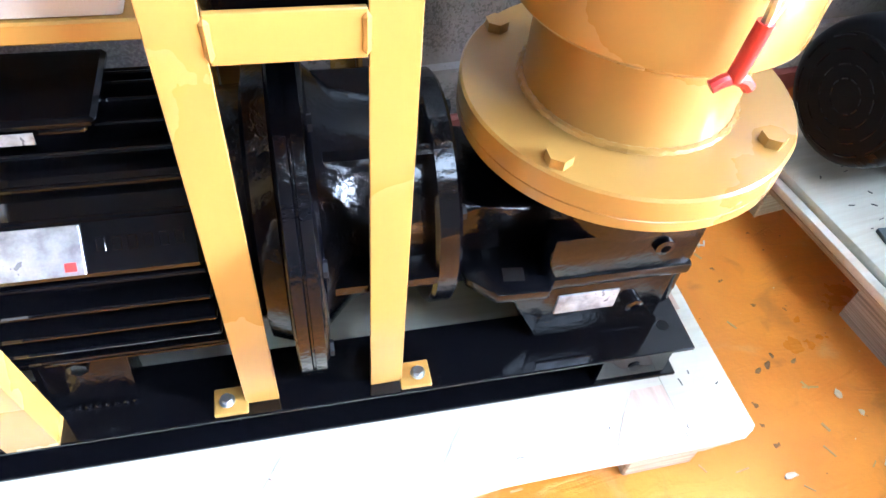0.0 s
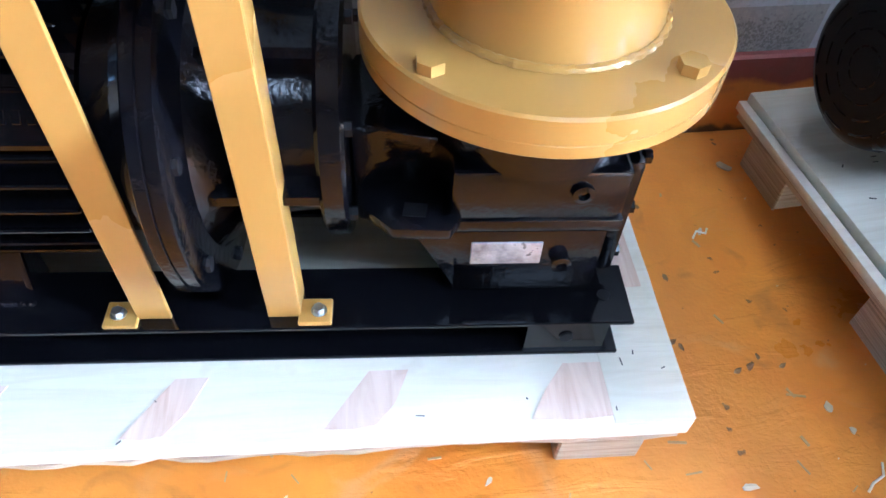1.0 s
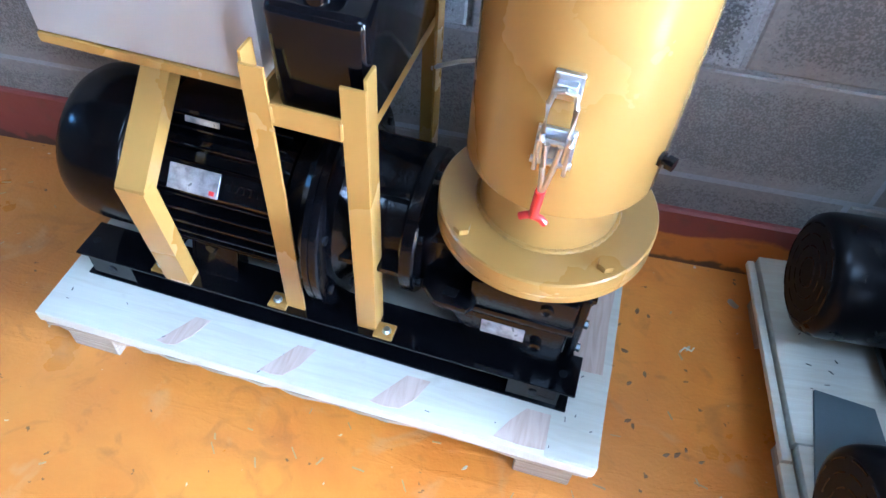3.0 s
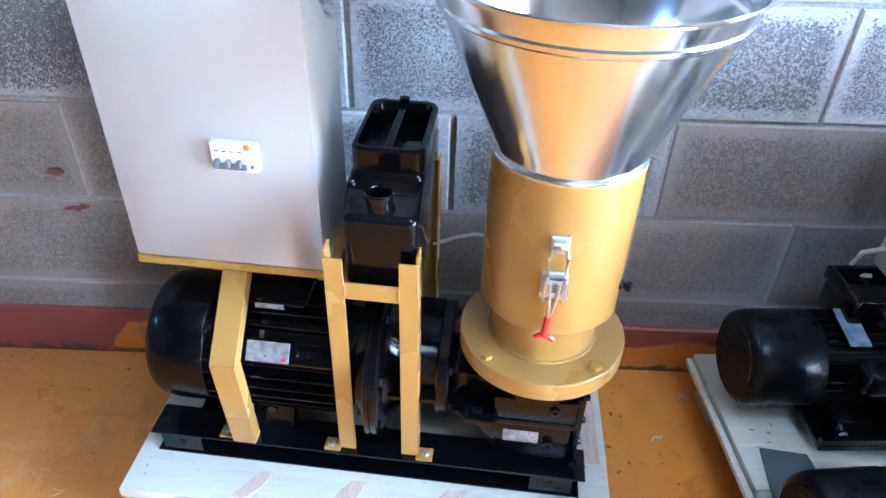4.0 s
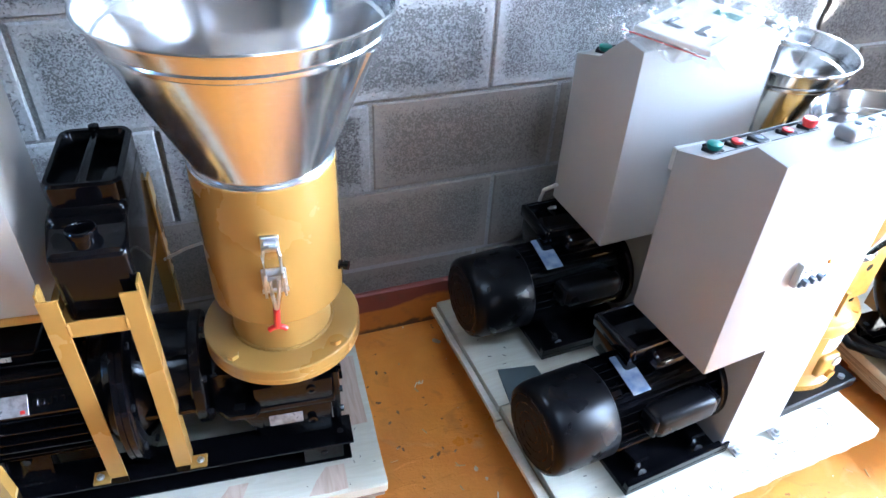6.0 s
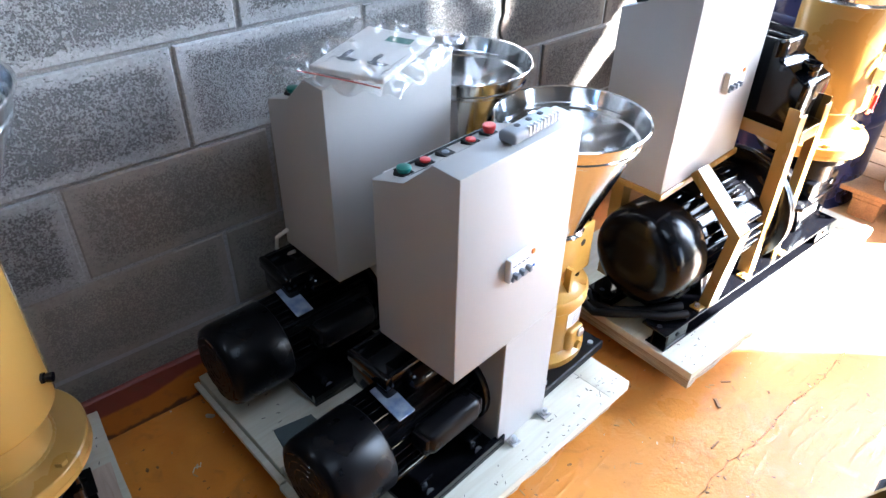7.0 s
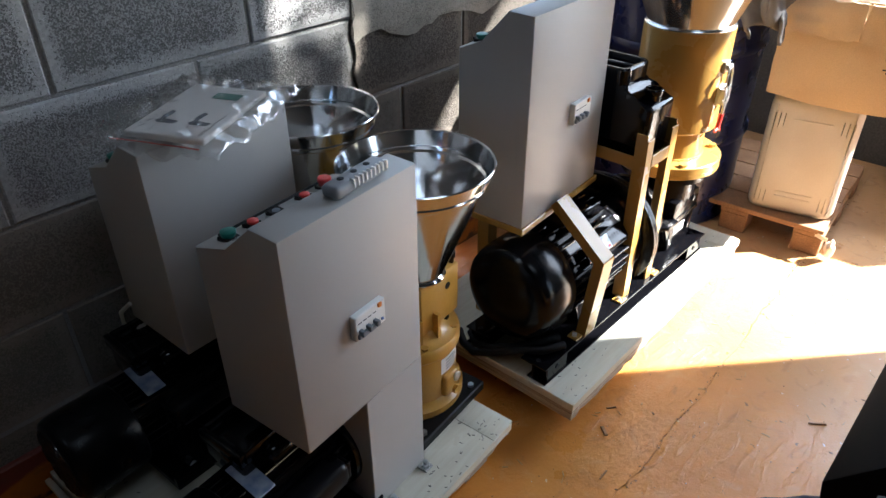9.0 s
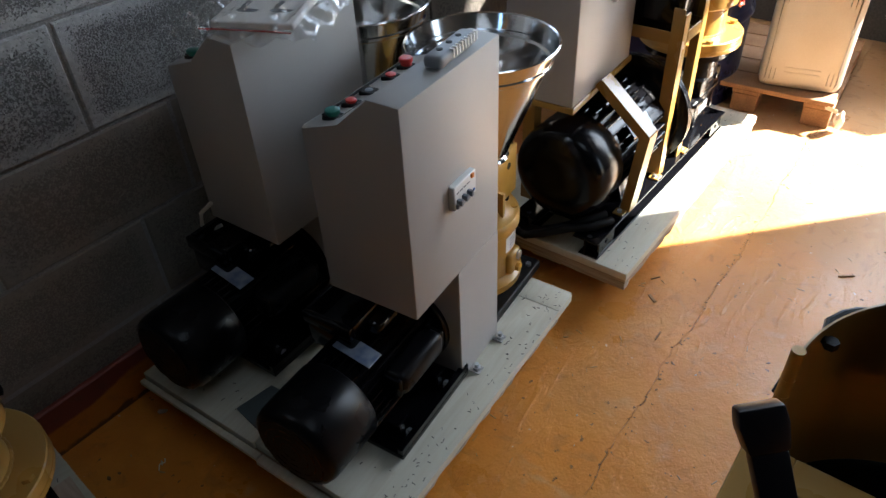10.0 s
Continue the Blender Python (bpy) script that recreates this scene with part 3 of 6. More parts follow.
CUT_COURSE, CUT_X0, CUT_X1 = 1, -0.247, 0.013          # a short block in the second course
shared = {}


def block_mesh(length, height, mat):
    key = (round(length, 3), round(height, 3), mat.name)
    if key not in shared:
        b2 = B()
        vs = box(b2, 0, length, -0.0, 0.05, 0, height)
        edges = [e for e in b2.edges if all(v.co.y < 0.01 for v in e.verts)]
        bmesh.ops.bevel(b2, geom=edges, offset=0.003, segments=1, affect="EDGES")
        shared[key] = mesh_of("block", b2, mat, 0)
    return shared[key]


rng = random.Random(8)
blocks = []
row = -1
z = ROW0 - PITCH_Z
while z < 2.3:
    joints = [ROW_START[row % 5] + PITCH_X * k for k in range(-9, 10)]
    if row == CUT_COURSE:
        joints = [CUT_X0 + PITCH_X * k for k in range(-9, 1)] + [j for j in joints if j > CUT_X0 + 0.1]
        joints = [j + 0.018 if 0.3 < j < 0.5 else j for j in joints]
    for x, x_next in zip(joints, joints[1:]):
        if x > END_X:
            break
        x0, x1 = x + 0.004, x_next - 0.004
        z0, z1 = z + 0.004, z + PITCH_Z - 0.004
        if x1 < -1.5 or x0 > END_X - 0.05:
            continue
        x1 = min(x1, END_X - 0.01)
        pieces = [(x0, x1, z0, z1)]
        if z1 > WIN_Z0 and z0 < WIN_Z1 and x1 > WIN_X0 and x0 < WIN_X1:
            pieces = []
            if x0 < WIN_X0 - 0.03:
                pieces.append((x0, WIN_X0 - 0.004, z0, z1))
            if x1 > WIN_X1 + 0.03:
                pieces.append((WIN_X1 + 0.004, x1, z0, z1))
            if z0 < WIN_Z0 - 0.04:
                pieces.append((max(x0, WIN_X0), min(x1, WIN_X1), z0, WIN_Z0 - 0.006))
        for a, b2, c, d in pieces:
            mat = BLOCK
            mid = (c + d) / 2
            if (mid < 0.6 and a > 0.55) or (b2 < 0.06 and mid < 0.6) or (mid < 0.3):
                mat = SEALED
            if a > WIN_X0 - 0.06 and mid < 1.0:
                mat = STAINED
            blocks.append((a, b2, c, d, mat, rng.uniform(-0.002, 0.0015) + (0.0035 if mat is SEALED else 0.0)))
    z += PITCH_Z
    row += 1

# smooth cement rendering under the window, with a ragged lower edge
rng2 = random.Random(13)
low_edge = [(WIN_X0 - 0.004 + 1.19 * k / 40, 0.742 + 0.014 * math.sin(k * 0.7) + rng2.uniform(-0.008, 0.008)) for k in range(41)]
bm = B()
prism(bm, low_edge + [(WIN_X1 + 0.008, WIN_Z0 - 0.0015), (WIN_X0 - 0.004, WIN_Z0 - 0.0015)], "y", -0.006, 0.004)
part("rendering", bm, RENDERED, wall, "stained cement rendering under the window", 0)

# ragged crack down from the corner of the window
rng2 = random.Random(29)
crack = [(WIN_X0 - 0.006 + 0.005 * math.sin(k * 0.9) + rng2.uniform(-0.003, 0.003), 0.42 + 0.0133 * k) for k in range(41)]
bm = B()
prism(bm, crack + [(x + rng2.uniform(0.001, 0.0032), z) for x, z in reversed(crack)], "y", -0.0068, 0.004)
part("crack", bm, STAINED, wall, "ragged dark crack in the wall", 0)

# plinth along the foot of the wall
bm = B()
prism(bm, [(0.03, 0.0), (0.03, 0.124), (-0.002, 0.122), (-0.006, 0.118), (-0.007, 0.0)], "x", ROOM_X0, END_X)
solid("baseboard", bm, PLINTH, "maroon and orange painted plinth along the block wall", "baseboard", kind="structure", smooth=20)

# window
win = thing("window_1", pose(0, 0, 0), "steel-framed window with a rusty brown sill", "window", kind="structure")
STEEL = material("rusty_brown_window_paint", (0.20, 0.10, 0.065), 0.6, mottle=0.6, mottle_size=15, dark=(0.30, 0.22, 0.16), grain=0.2, bump=0.3)
bm = B()
box(bm, WIN_X0, WIN_X1, 0.034, 0.20, WIN_Z0 - 0.03, WIN_Z0 - 0.002, 0.003)
part("window_sill", bm, RENDERED, win, "stained cement sill")
for x0, x1, z0, z1 in ((WIN_X0, WIN_X0 + 0.03, 0.9525, WIN_Z1), (WIN_X1 - 0.03, WIN_X1, 0.9525, WIN_Z1), (WIN_X0 + 0.03, WIN_X1 - 0.03, WIN_Z1 - 0.03, WIN_Z1), (WIN_X0 + 0.03, WIN_X1 - 0.03, 0.9525, 0.970)):
    bm = B()
    box(bm, x0, x1, -0.004, 0.026, z0, z1, 0.003)
    part("window_frame", bm, STEEL, win)
for x0 in (2.09, 2.36, 2.63, 2.86):
    bm = B()
    box(bm, x0 - 0.01, x0 + 0.01, 0.0, 0.022, 0.970, WIN_Z1 - 0.03, 0.002)
    part("mullion", bm, STEEL, win)
edges_x = [WIN_X0 + 0.03, 2.08, 2.10, 2.35, 2.37, 2.62, 2.64, 2.85, 2.87, WIN_X1 - 0.03]
for a, b2 in zip(edges_x[::2], edges_x[1::2]):
    bm = B()
    box(bm, a, b2, 0.009, 0.013, 0.970, WIN_Z1 - 0.03)
    pane = part("pane", bm, GLASS, win)
    pane.visible_shadow = False

# other walls and the ceiling, mostly unseen, added to enclose and shape the light
bm = B()
box(bm, END_X, END_X + 0.1, ROOM_Y0, DOOR_Y0, 0, ROOM_H)
box(bm, END_X, END_X + 0.1, DOOR_Y1, 0.0, 0, ROOM_H)
box(bm, END_X, END_X + 0.1, DOOR_Y0, DOOR_Y1, DOOR_H, 2.65)
# high gap out of view, placed so its sun patch lands beside the window
box(bm, END_X, END_X + 0.1, DOOR_Y0, -2.017, 2.65, ROOM_H)
box(bm, END_X, END_X + 0.1, -1.707, DOOR_Y1, 2.65, ROOM_H)
box(bm, END_X, END_X + 0.1, -2.017, -1.707, 3.25, ROOM_H)
# low wall added out of view to shade the floor beside the sun patch
box(bm, END_X, END_X + 0.1, -1.76, DOOR_Y1, 0, 0.85)
solid("wall_east", bm, PLASTER, "dull plastered end wall with doorway and openings cut to shape sunlight", "wall", kind="structure", smooth=0)
# unseen west wall, its small gap added for the blue lamp
bm = B()
box(bm, ROOM_X0 - 0.2, ROOM_X0, ROOM_Y0, -1.02, 0, ROOM_H)
box(bm, ROOM_X0 - 0.2, ROOM_X0, -0.68, 0.008, 0, ROOM_H)
box(bm, ROOM_X0 - 0.2, ROOM_X0, -1.02, -0.68, 0, 1.84)
box(bm, ROOM_X0 - 0.2, ROOM_X0, -1.02, -0.68, 2.06, ROOM_H)
solid("wall_west", bm, PLASTER, "unseen end wall added to close the room, gap for lamp", "wall", kind="structure", smooth=0)
# unseen south wall, its gap added for the fill lamp
bm = B()
box(bm, ROOM_X0 - 0.2, FILL_GAP_X0, ROOM_Y0 - 0.2, ROOM_Y0, 0, ROOM_H)
box(bm, FILL_GAP_X1, END_X + 0.1, ROOM_Y0 - 0.2, ROOM_Y0, 0, ROOM_H)
box(bm, FILL_GAP_X0, FILL_GAP_X1, ROOM_Y0 - 0.2, ROOM_Y0, FILL_GAP_H, ROOM_H)
solid("wall_south", bm, PLASTER, "unseen wall added to close the room, gap for fill lamp", "wall", kind="structure", smooth=0)
bm = B()
box(bm, ROOM_X0 - 0.2, END_X + 0.1, ROOM_Y0 - 0.2, 0.2, ROOM_H, ROOM_H + 0.1)
solid("ceiling", bm, CEIL, "unseen dark ceiling added to shut out the sky", "ceiling", kind="structure", smooth=0)


# ---- shared parts of the machines ----
def control_box(parent, x0, y0, z0, width, height, depth, breaker_x, step=0.062, back=0.080, breaker_z=0.174):
    """A folded sheet box, higher at the front, with a sloping panel and a low shelf of buttons behind."""
    prof = [(y0, z0), (y0, z0 + height), (y0 + 0.054, z0 + height + 0.002), (y0 + 0.108, z0 + height - step), (y0 + depth, z0 + height - back), (y0 + depth, z0)]
    bm = B()
    prism(bm, prof, "x", x0, x0 + width, 0.0025)
    cb = part("control_box", bm, WHITE, parent, "light grey powder-coated sheet steel control box")
    bx, bz = x0 + breaker_x, z0 + breaker_z
    bm = B()
    box(bm, bx, bx + 0.068, y0 - 0.011, y0 + 0.004, bz, bz + 0.045, 0.0015)
    part("breaker", bm, PLASTIC, cb, "white plastic four-pole circuit breaker")
    bm = B()
    box(bm, bx + 0.002, bx + 0.052, y0 - 0.016, y0 - 0.010, bz + 0.004, bz + 0.014, 0.002)
    for i in range(3):
        box(bm, bx + 0.006 + i * 0.016, bx + 0.013 + i * 0.016, y0 - 0.021, y0 - 0.010, bz + 0.010, bz + 0.020, 0.001)
    part("breaker_lever", bm, GREYPL, cb, "grey-blue breaker switch levers")
    bm = B()
    box(bm, bx + 0.050, bx + 0.058, y0 - 0.014, y0 - 0.010, bz + 0.036, bz + 0.044, 0.001)
    part("test_button", bm, ORANGE, cb, "small orange test button")
    bm = B()
    box(bm, bx + 0.057, bx + 0.061, y0 - 0.013, y0 - 0.010, bz + 0.008, bz + 0.012)
    part("reset_button", bm, BLUEPL, cb, "tiny blue reset button")
    bm = B()
    for i in range(4):
        box(bm, bx + 0.006 + i * 0.011, bx + 0.013 + i * 0.011, y0 - 0.0118, y0 - 0.010, bz + 0.031, bz + 0.0325)
    part("print", bm, INK, cb, "small dark printed bars")
    # row of buttons on the shelf behind the ridge, in a long thin black frame
    def shelf_z(y):
        return z0 + height - step - (back - step) * (y - y0 - 0.108) / (depth - 0.108)
    yb = y0 + (0.108 + depth) / 2
    zb = shelf_z(yb)
    for i, (frac, mat, size, tall, name) in enumerate(((0.12, GREEN, 0.0115, 0.013, "start_button"), (0.28, RED, 0.0085, 0.009, "stop_button"), (0.44, GREYPL, 0.0065, 0.005, "indicator_lamp"), (0.65, RED, 0.0085, 0.007, "selector_button"), (0.81, RED, 0.0115, 0.017, "emergency_stop"))):
        c = (x0 + frac * width, yb, zb)
        bm = B()
        box(bm, c[0] - 0.0125, c[0] + 0.0125, c[1] - 0.0125, c[1] + 0.0125, c[2] - 0.004, c[2] + 0.004, 0.002)
        part("button_plate", bm, RUBBER, cb, "black square button plate")
        bm = B()
        lathe(bm, [(size * 0.8, 0.003), (size * 0.8, tall * 0.6), (size, tall * 0.6), (size, tall * 0.92), (size * 0.85, tall)], "z", c, 20)
        part(name, bm, mat, cb)
    bm = B()
    for dy in (-0.015, 0.015):
        rod(bm, (x0 + 0.10 * width, yb + dy, zb + 0.002), (x0 + 0.84 * width, yb + dy, zb + 0.002), 0.0022, 8)
    part("panel_frame", bm, RUBBER, cb, "thin black frame round the buttons")
    return cb


def hopper(parent, c, r0, z0, r1, z1, mat, seg=64):
    """A cone of thin sheet with a swaged bead and a rolled rim."""
    t = 0.0012
    zb = z1 - (z1 - z0) * 0.14
    rb = r0 + (r1 - r0) * 0.86
    outer = [(r0, z0), (r0 + 0.002, z0 + 0.006), (r0 + (r1 - r0) * 0.5, z0 + (z1 - z0) * 0.5), (rb - 0.0028, zb - 0.0065), (rb + 0.0018, zb - 0.003), (rb + 0.0040, zb + 0.003), (rb + 0.0025, zb + 0.006), (r1 - 0.002, z1 - 0.004), (r1 + 0.001, z1 - 0.003), (r1 + 0.002, z1), (r1, z1 + 0.002), (r1 - 0.003, z1)]
    inner = [(rb - t + 0.0025, zb + 0.006), (rb - t + 0.0040, zb + 0.003), (rb - t + 0.0018, zb - 0.003), (rb - t - 0.0028, zb - 0.0065), (r0 - t, z0 + 0.006), (r0 - t, z0)]
    bm = B()
    lathe(bm, [(r, h) for r, h in outer + inner], "z", (c[0], c[1], 0), seg, cap=False)
    h = part("hopper", bm, mat, parent, "conical galvanised sheet metal feed hopper", 28)
    a0 = radians(-35)
    bm = B()
    for side in (1,):
        p = [Vector((c[0] + math.cos(a0) * (r - 0.002), c[1] + math.sin(a0) * (r - 0.002), zz)) for r, zz in ((r0, z0 + 0.01), (rb, zb - 0.008))]
        bar(bm, p[0], p[1], 0.012, 0.0025, (math.cos(a0), math.sin(a0), 0))
    part("seam", bm, mat, h)
    return h


def fins(parent, ax, count, r, x0, x1, thick, tall, floor_cut):
    """Cooling fins round a motor, each a part on one shared mesh."""
    bm = B()
    box(bm, x0, x1, r - tall / 2, r + tall / 2, -thick / 2, thick / 2, 0.0013)
    me = mesh_of("fin", bm, BLACK, 30)
    for i in range(count):
        a = 2 * math.pi * i / count
        if math.sin(a) < floor_cut:
            continue
        ob = new("fin", me)
        ob.parent = parent
        ob.matrix_basis = Matrix.Translation(ax) @ Matrix.Rotation(a, 4, "X")


def bolt_ring(parent, name, c, r, count, size, height, mat, a0=45.0, axis="z"):
    for i in range(count):
        a = radians(a0 + 360 * i / count)
        p = Vector(c) + (Vector((math.cos(a) * r, math.sin(a) * r, 0)) if axis == "z" else Vector((0, math.cos(a) * r, math.sin(a) * r)))
        bm = B()
        hexhead(bm, p, size, height, axis)
        part(name, bm, mat, parent)


# ---- the large pellet mill ----
AX, AY = 0.660, 0.113        # axis of the pressing chamber
MY = 0.127                   # axis of the motor


def pellet_mill(m, label):
    g = thing("pellet_mill", m, label, "pellet mill", "large pellet mills")
    # base rails: channels with end gussets
    for y0, s in ((0.0, 1), (0.224, -1)):
        bm = B()
        ys = sorted((y0, y0 + s * 0.065))
        box(bm, -0.005, 0.757, ys[0], ys[1], 0.0455, 0.0500, 0.001)
        ys = sorted((y0, y0 + s * 0.05))
        box(bm, 0.0, 0.752, ys[0], ys[1], 0.0, 0.0045, 0.001)
        ys = sorted((y0 + s * 0.032, y0 + s * 0.037))
        box(bm, 0.0, 0.752, ys[0], ys[1], 0.0045, 0.0455)
        rail = part("base_rail", bm, BLACK, g, "black painted steel channel rail")
        for x0 in (0.012, 0.665):
            bm = B()
            ys = sorted((y0 + s * 0.003, y0 + s * 0.007))
            box(bm, x0, x0 + 0.072, ys[0], ys[1], 0.0045, 0.0455)
            part("gusset", bm, BLACK, rail)
            bm = B()
            ys = sorted((y0 + s * 0.001, y0 + s * 0.005))
            rod(bm, (x0 + 0.036, ys[0], 0.026), (x0 + 0.036, ys[1], 0.026), 0.006, 14)
            part("bolt_hole", bm, RUBBER, rail)
        for x0 in (0.012, 0.735):
            bm = B()
            rod(bm, (x0, y0 + s * 0.03, 0.0497), (x0, y0 + s * 0.03, 0.0508), 0.006, 14)
            part("bolt_hole", bm, RUBBER, rail)
    for x0 in (0.06, 0.60):
        bm = B()
        box(bm, x0, x0 + 0.07, 0.052, 0.172, 0.036, 0.045, 0.001)
        part("cross_member", bm, BLACK, g)
    # motor
    ax = (0, MY, 0.178)
    bm = B()
    lathe(bm, [(0.099, 0.09), (0.099, 0.337)], "x", ax, 48)
    motor = part("motor", bm, BLACK, g, "gloss black finned electric motor", 25)
    fins(motor, ax, 32, 0.1070, 0.113, 0.331, 0.0042, 0.022, -0.85)
    bm = B()
    lathe(bm, [(0.001, -0.005), (0.030, -0.0047), (0.055, -0.0035), (0.074, -0.001), (0.088, 0.002), (0.099, 0.006), (0.107, 0.011), (0.113, 0.020), (0.1165, 0.032), (0.1185, 0.046), (0.119, 0.058), (0.119, 0.108), (0.1165, 0.112), (0.10, 0.112)], "x", ax, 56)
    part("fan_cover", bm, COVER_BLACK, motor, "rounded black fan cover", 60)
    bm = B()
    lathe(bm, [(0.09, 0.339), (0.100, 0.341), (0.101, 0.362), (0.117, 0.366), (0.123, 0.382), (0.10, 0.384)], "x", ax, 48)
    part("end_shield", bm, CAST_BLACK, motor)
    bm = B()
    box(bm, 0.16, 0.27, 0.096, 0.170, 0.268, 0.300, 0.008, 3)
    box(bm, 0.155, 0.275, 0.091, 0.175, 0.298, 0.307, 0.003)
    part("terminal_box", bm, BLACK, motor, "black terminal box with a lid")
    bm = B()
    prism(bm, [(0.0875, 0.2915), (0.0885, 0.2905), (0.0912, 0.2985), (0.0902, 0.2990)], "x", 0.188, 0.236)
    part("maker_plate", bm, LABEL, motor, "narrow silver plate")
    # sloping flat pad with the rating plate on the flank
    tilt = Matrix.Translation((0, MY, 0.178)) @ Matrix.Rotation(radians(-40), 4, "X")

    def on_flank(b2):
        bmesh.ops.transform(b2, matrix=tilt, verts=b2.verts)
        return b2
    bm = B()
    box(bm, 0.168, 0.331, -0.119, -0.09, -0.030, 0.011, 0.003)
    part("label_pad", on_flank(bm), BLACK, motor)
    bm = B()
    box(bm, 0.187, 0.258, -0.1215, -0.1195, -0.027, 0.007, 0.0004)
    part("rating_plate", on_flank(bm), LABEL, motor, "scuffed silver rating plate")
    # cast lettering beside the plate, too worn to read
    bm = B()
    for k in range(6):
        box(bm, 0.266 + k * 0.0098, 0.272 + k * 0.0098, -0.1202, -0.118, -0.013, -0.003, 0.0006)
    tagged(part("cast_mark", on_flank(bm), BLACK, motor), kind="stuff")
    bm = B()
    box(bm, 0.246, 0.253, -0.1222, -0.1213, -0.024, -0.018)
    part("stamp", on_flank(bm), RED, motor, "small red stamp")
    # one pressed foot a side: a leaning plate with a folded flank, bolted and welded down
    for lo, hi, out in ((0.030, 0.052, -1), (0.194, 0.172, 1)):
        bm = B()
        ya, yb = sorted((lo, lo - out * 0.005))
        prism(bm, [(ya, 0.0455), (yb, 0.0455), (yb - out * 0.022, 0.122), (ya - out * 0.022, 0.122)], "x", 0.174, 0.246, 0.001)
        for xx in (0.174, 0.241):
            prism(bm, [tuple(p) for p in ((min(lo, hi), 0.0455), (max(lo, hi) + 0.012, 0.0455), (max(lo, hi) + 0.012, 0.120), (min(lo, hi) + 0.020, 0.120))], "x", xx, xx + 0.005)
        part("motor_foot", bm, CAST_BLACK, motor, "black pressed steel motor foot")
        bm = B()
        hexhead(bm, (0.211, lo - out * 0.012, 0.098), 0.0085, 0.010 * out, "y")
        part("bolt", bm, BLACK, motor)
        bm = B()
        for k in range(10):
            lathe(bm, [(0.001, 0.0), (0.0045, 0.0), (0.003, 0.004), (0.001, 0.005)], "z", (0.176 + k * 0.0075, lo + out * 0.003, 0.0450), 8)
        tagged(part("weld_bead", bm, CAST_BLACK, motor), kind="stuff")
    motor.matrix_basis = Matrix.Translation(ax) @ Matrix.Diagonal((1, 0.965, 0.965, 1)) @ Matrix.Translation(-Vector(ax))
    # adapter between motor and gearbox
    bm = B()
    lathe(bm, [(0.10, 0.384), (0.144, 0.384), (0.147, 0.386), (0.147, 0.394), (0.1455, 0.395), (0.1455, 0.3965), (0.147, 0.397), (0.147, 0.405), (0.143, 0.408), (0.110, 0.411), (0.090, 0.432), (0.082, 0.465), (0.080, 0.493), (0.098, 0.495), (0.101, 0.498), (0.101, 0.513), (0.098, 0.516), (0.07, 0.517)], "x", ax, 56)
    bell = part("coupling_housing", bm, CAST_BLACK, g, "black cast flanged coupling housing")
    bolt_ring(bell, "bolt", (0.407, MY, 0.178), 0.130, 8, 0.0065, 0.005, RUBBER, 22.5, "x")
    bolt_ring(bell, "bolt", (0.516, MY, 0.178), 0.086, 6, 0.006, 0.005, RUBBER, 30, "x")
    for a in (0, 60, 120, 180, 300):
        bm = B()
        d = Vector((0, math.cos(radians(a)), math.sin(radians(a))))
        p = Vector((0, MY, 0.178)) + d * 0.092
        bar(bm, p + Vector((0.409, 0, 0)), p + Vector((0.496, 0, 0)), 0.008, 0.024, d)
        part("rib", bm, CAST_BLACK, bell)
    # gearbox
    bm = B()
    prism(bm, [(0.516, 0.105), (0.516, 0.208), (0.54, 0.205), (0.605, 0.200), (0.605, 0.10)], "y", 0.070, 0.172, 0.008)
    gear = part("gearbox", bm, CAST_BLACK, g, "black cast iron gearbox")
    bm = B()
    box(bm, 0.596, 0.724, 0.034, 0.19, 0.052, 0.139, 0.006, 2)
    part("lower_case", bm, CAST_BLACK, gear)
    bm = B()
    box(bm, 0.590, 0.730, 0.028, 0.196, 0.136, 0.150, 0.003, 2)
    part("case_rib", bm, CAST_BLACK, gear)
    bm = B()
    box(bm, 0.592, 0.728, 0.030, 0.194, 0.147, 0.199, 0.005, 2)
    part("upper_case", bm, CAST_BLACK, gear)
    bm = B()
    prism(bm, [(0.526, 0.040), (0.548, 0.018), (0.592, 0.016), (0.602, 0.030), (0.60, 0.10), (0.522, 0.10)], "z", 0.142, 0.153, 0.002)
    part("mounting_lug", bm, CAST_BLACK, gear)
    bm = B()
    prism(bm, [(0.558, 0.143), (0.60, 0.143), (0.60, 0.06)], "y", 0.035, 0.045, 0.001)
    part("rib", bm, CAST_BLACK, gear)
    bm = B()
    prism(bm, [(0.556, 0.032), (0.574, 0.030), (0.576, 0.044), (0.558, 0.046)], "z", 0.1525, 0.1536)
    part("slot", bm, RUBBER, gear)
    bm = B()
    box(bm, 0.726, 0.742, 0.045, 0.18, 0.065, 0.195, 0.006, 2)
    cover = part("side_cover", bm, CAST_BLACK, gear)
    for y0, z0 in ((0.058, 0.08), (0.168, 0.08), (0.058, 0.19), (0.168, 0.19), (0.058, 0.135), (0.168, 0.135)):
        bm = B()
        hexhead(bm, (0.741, y0, z0), 0.006, 0.006, "x")
        part("bolt", bm, BLACK, gear)
    bm = B()
    lathe(bm, [(0.088, 0.195), (0.088, 0.235), (0.112, 0.238), (0.112, 0.258)], "z", (AX, AY, 0), 48)
    part("output_flange", bm, CAST_BLACK, gear)
    for x0, z0 in ((0.691, 0.180), (0.688, 0.098)):
        bm = B()
        lathe(bm, [(0.007, 0.036), (0.0085, 0.029), (0.0085, 0.0255), (0.0045, 0.0245), (0.0042, 0.0275), (0.001, 0.0275)], "y", (x0, 0, z0), 18)
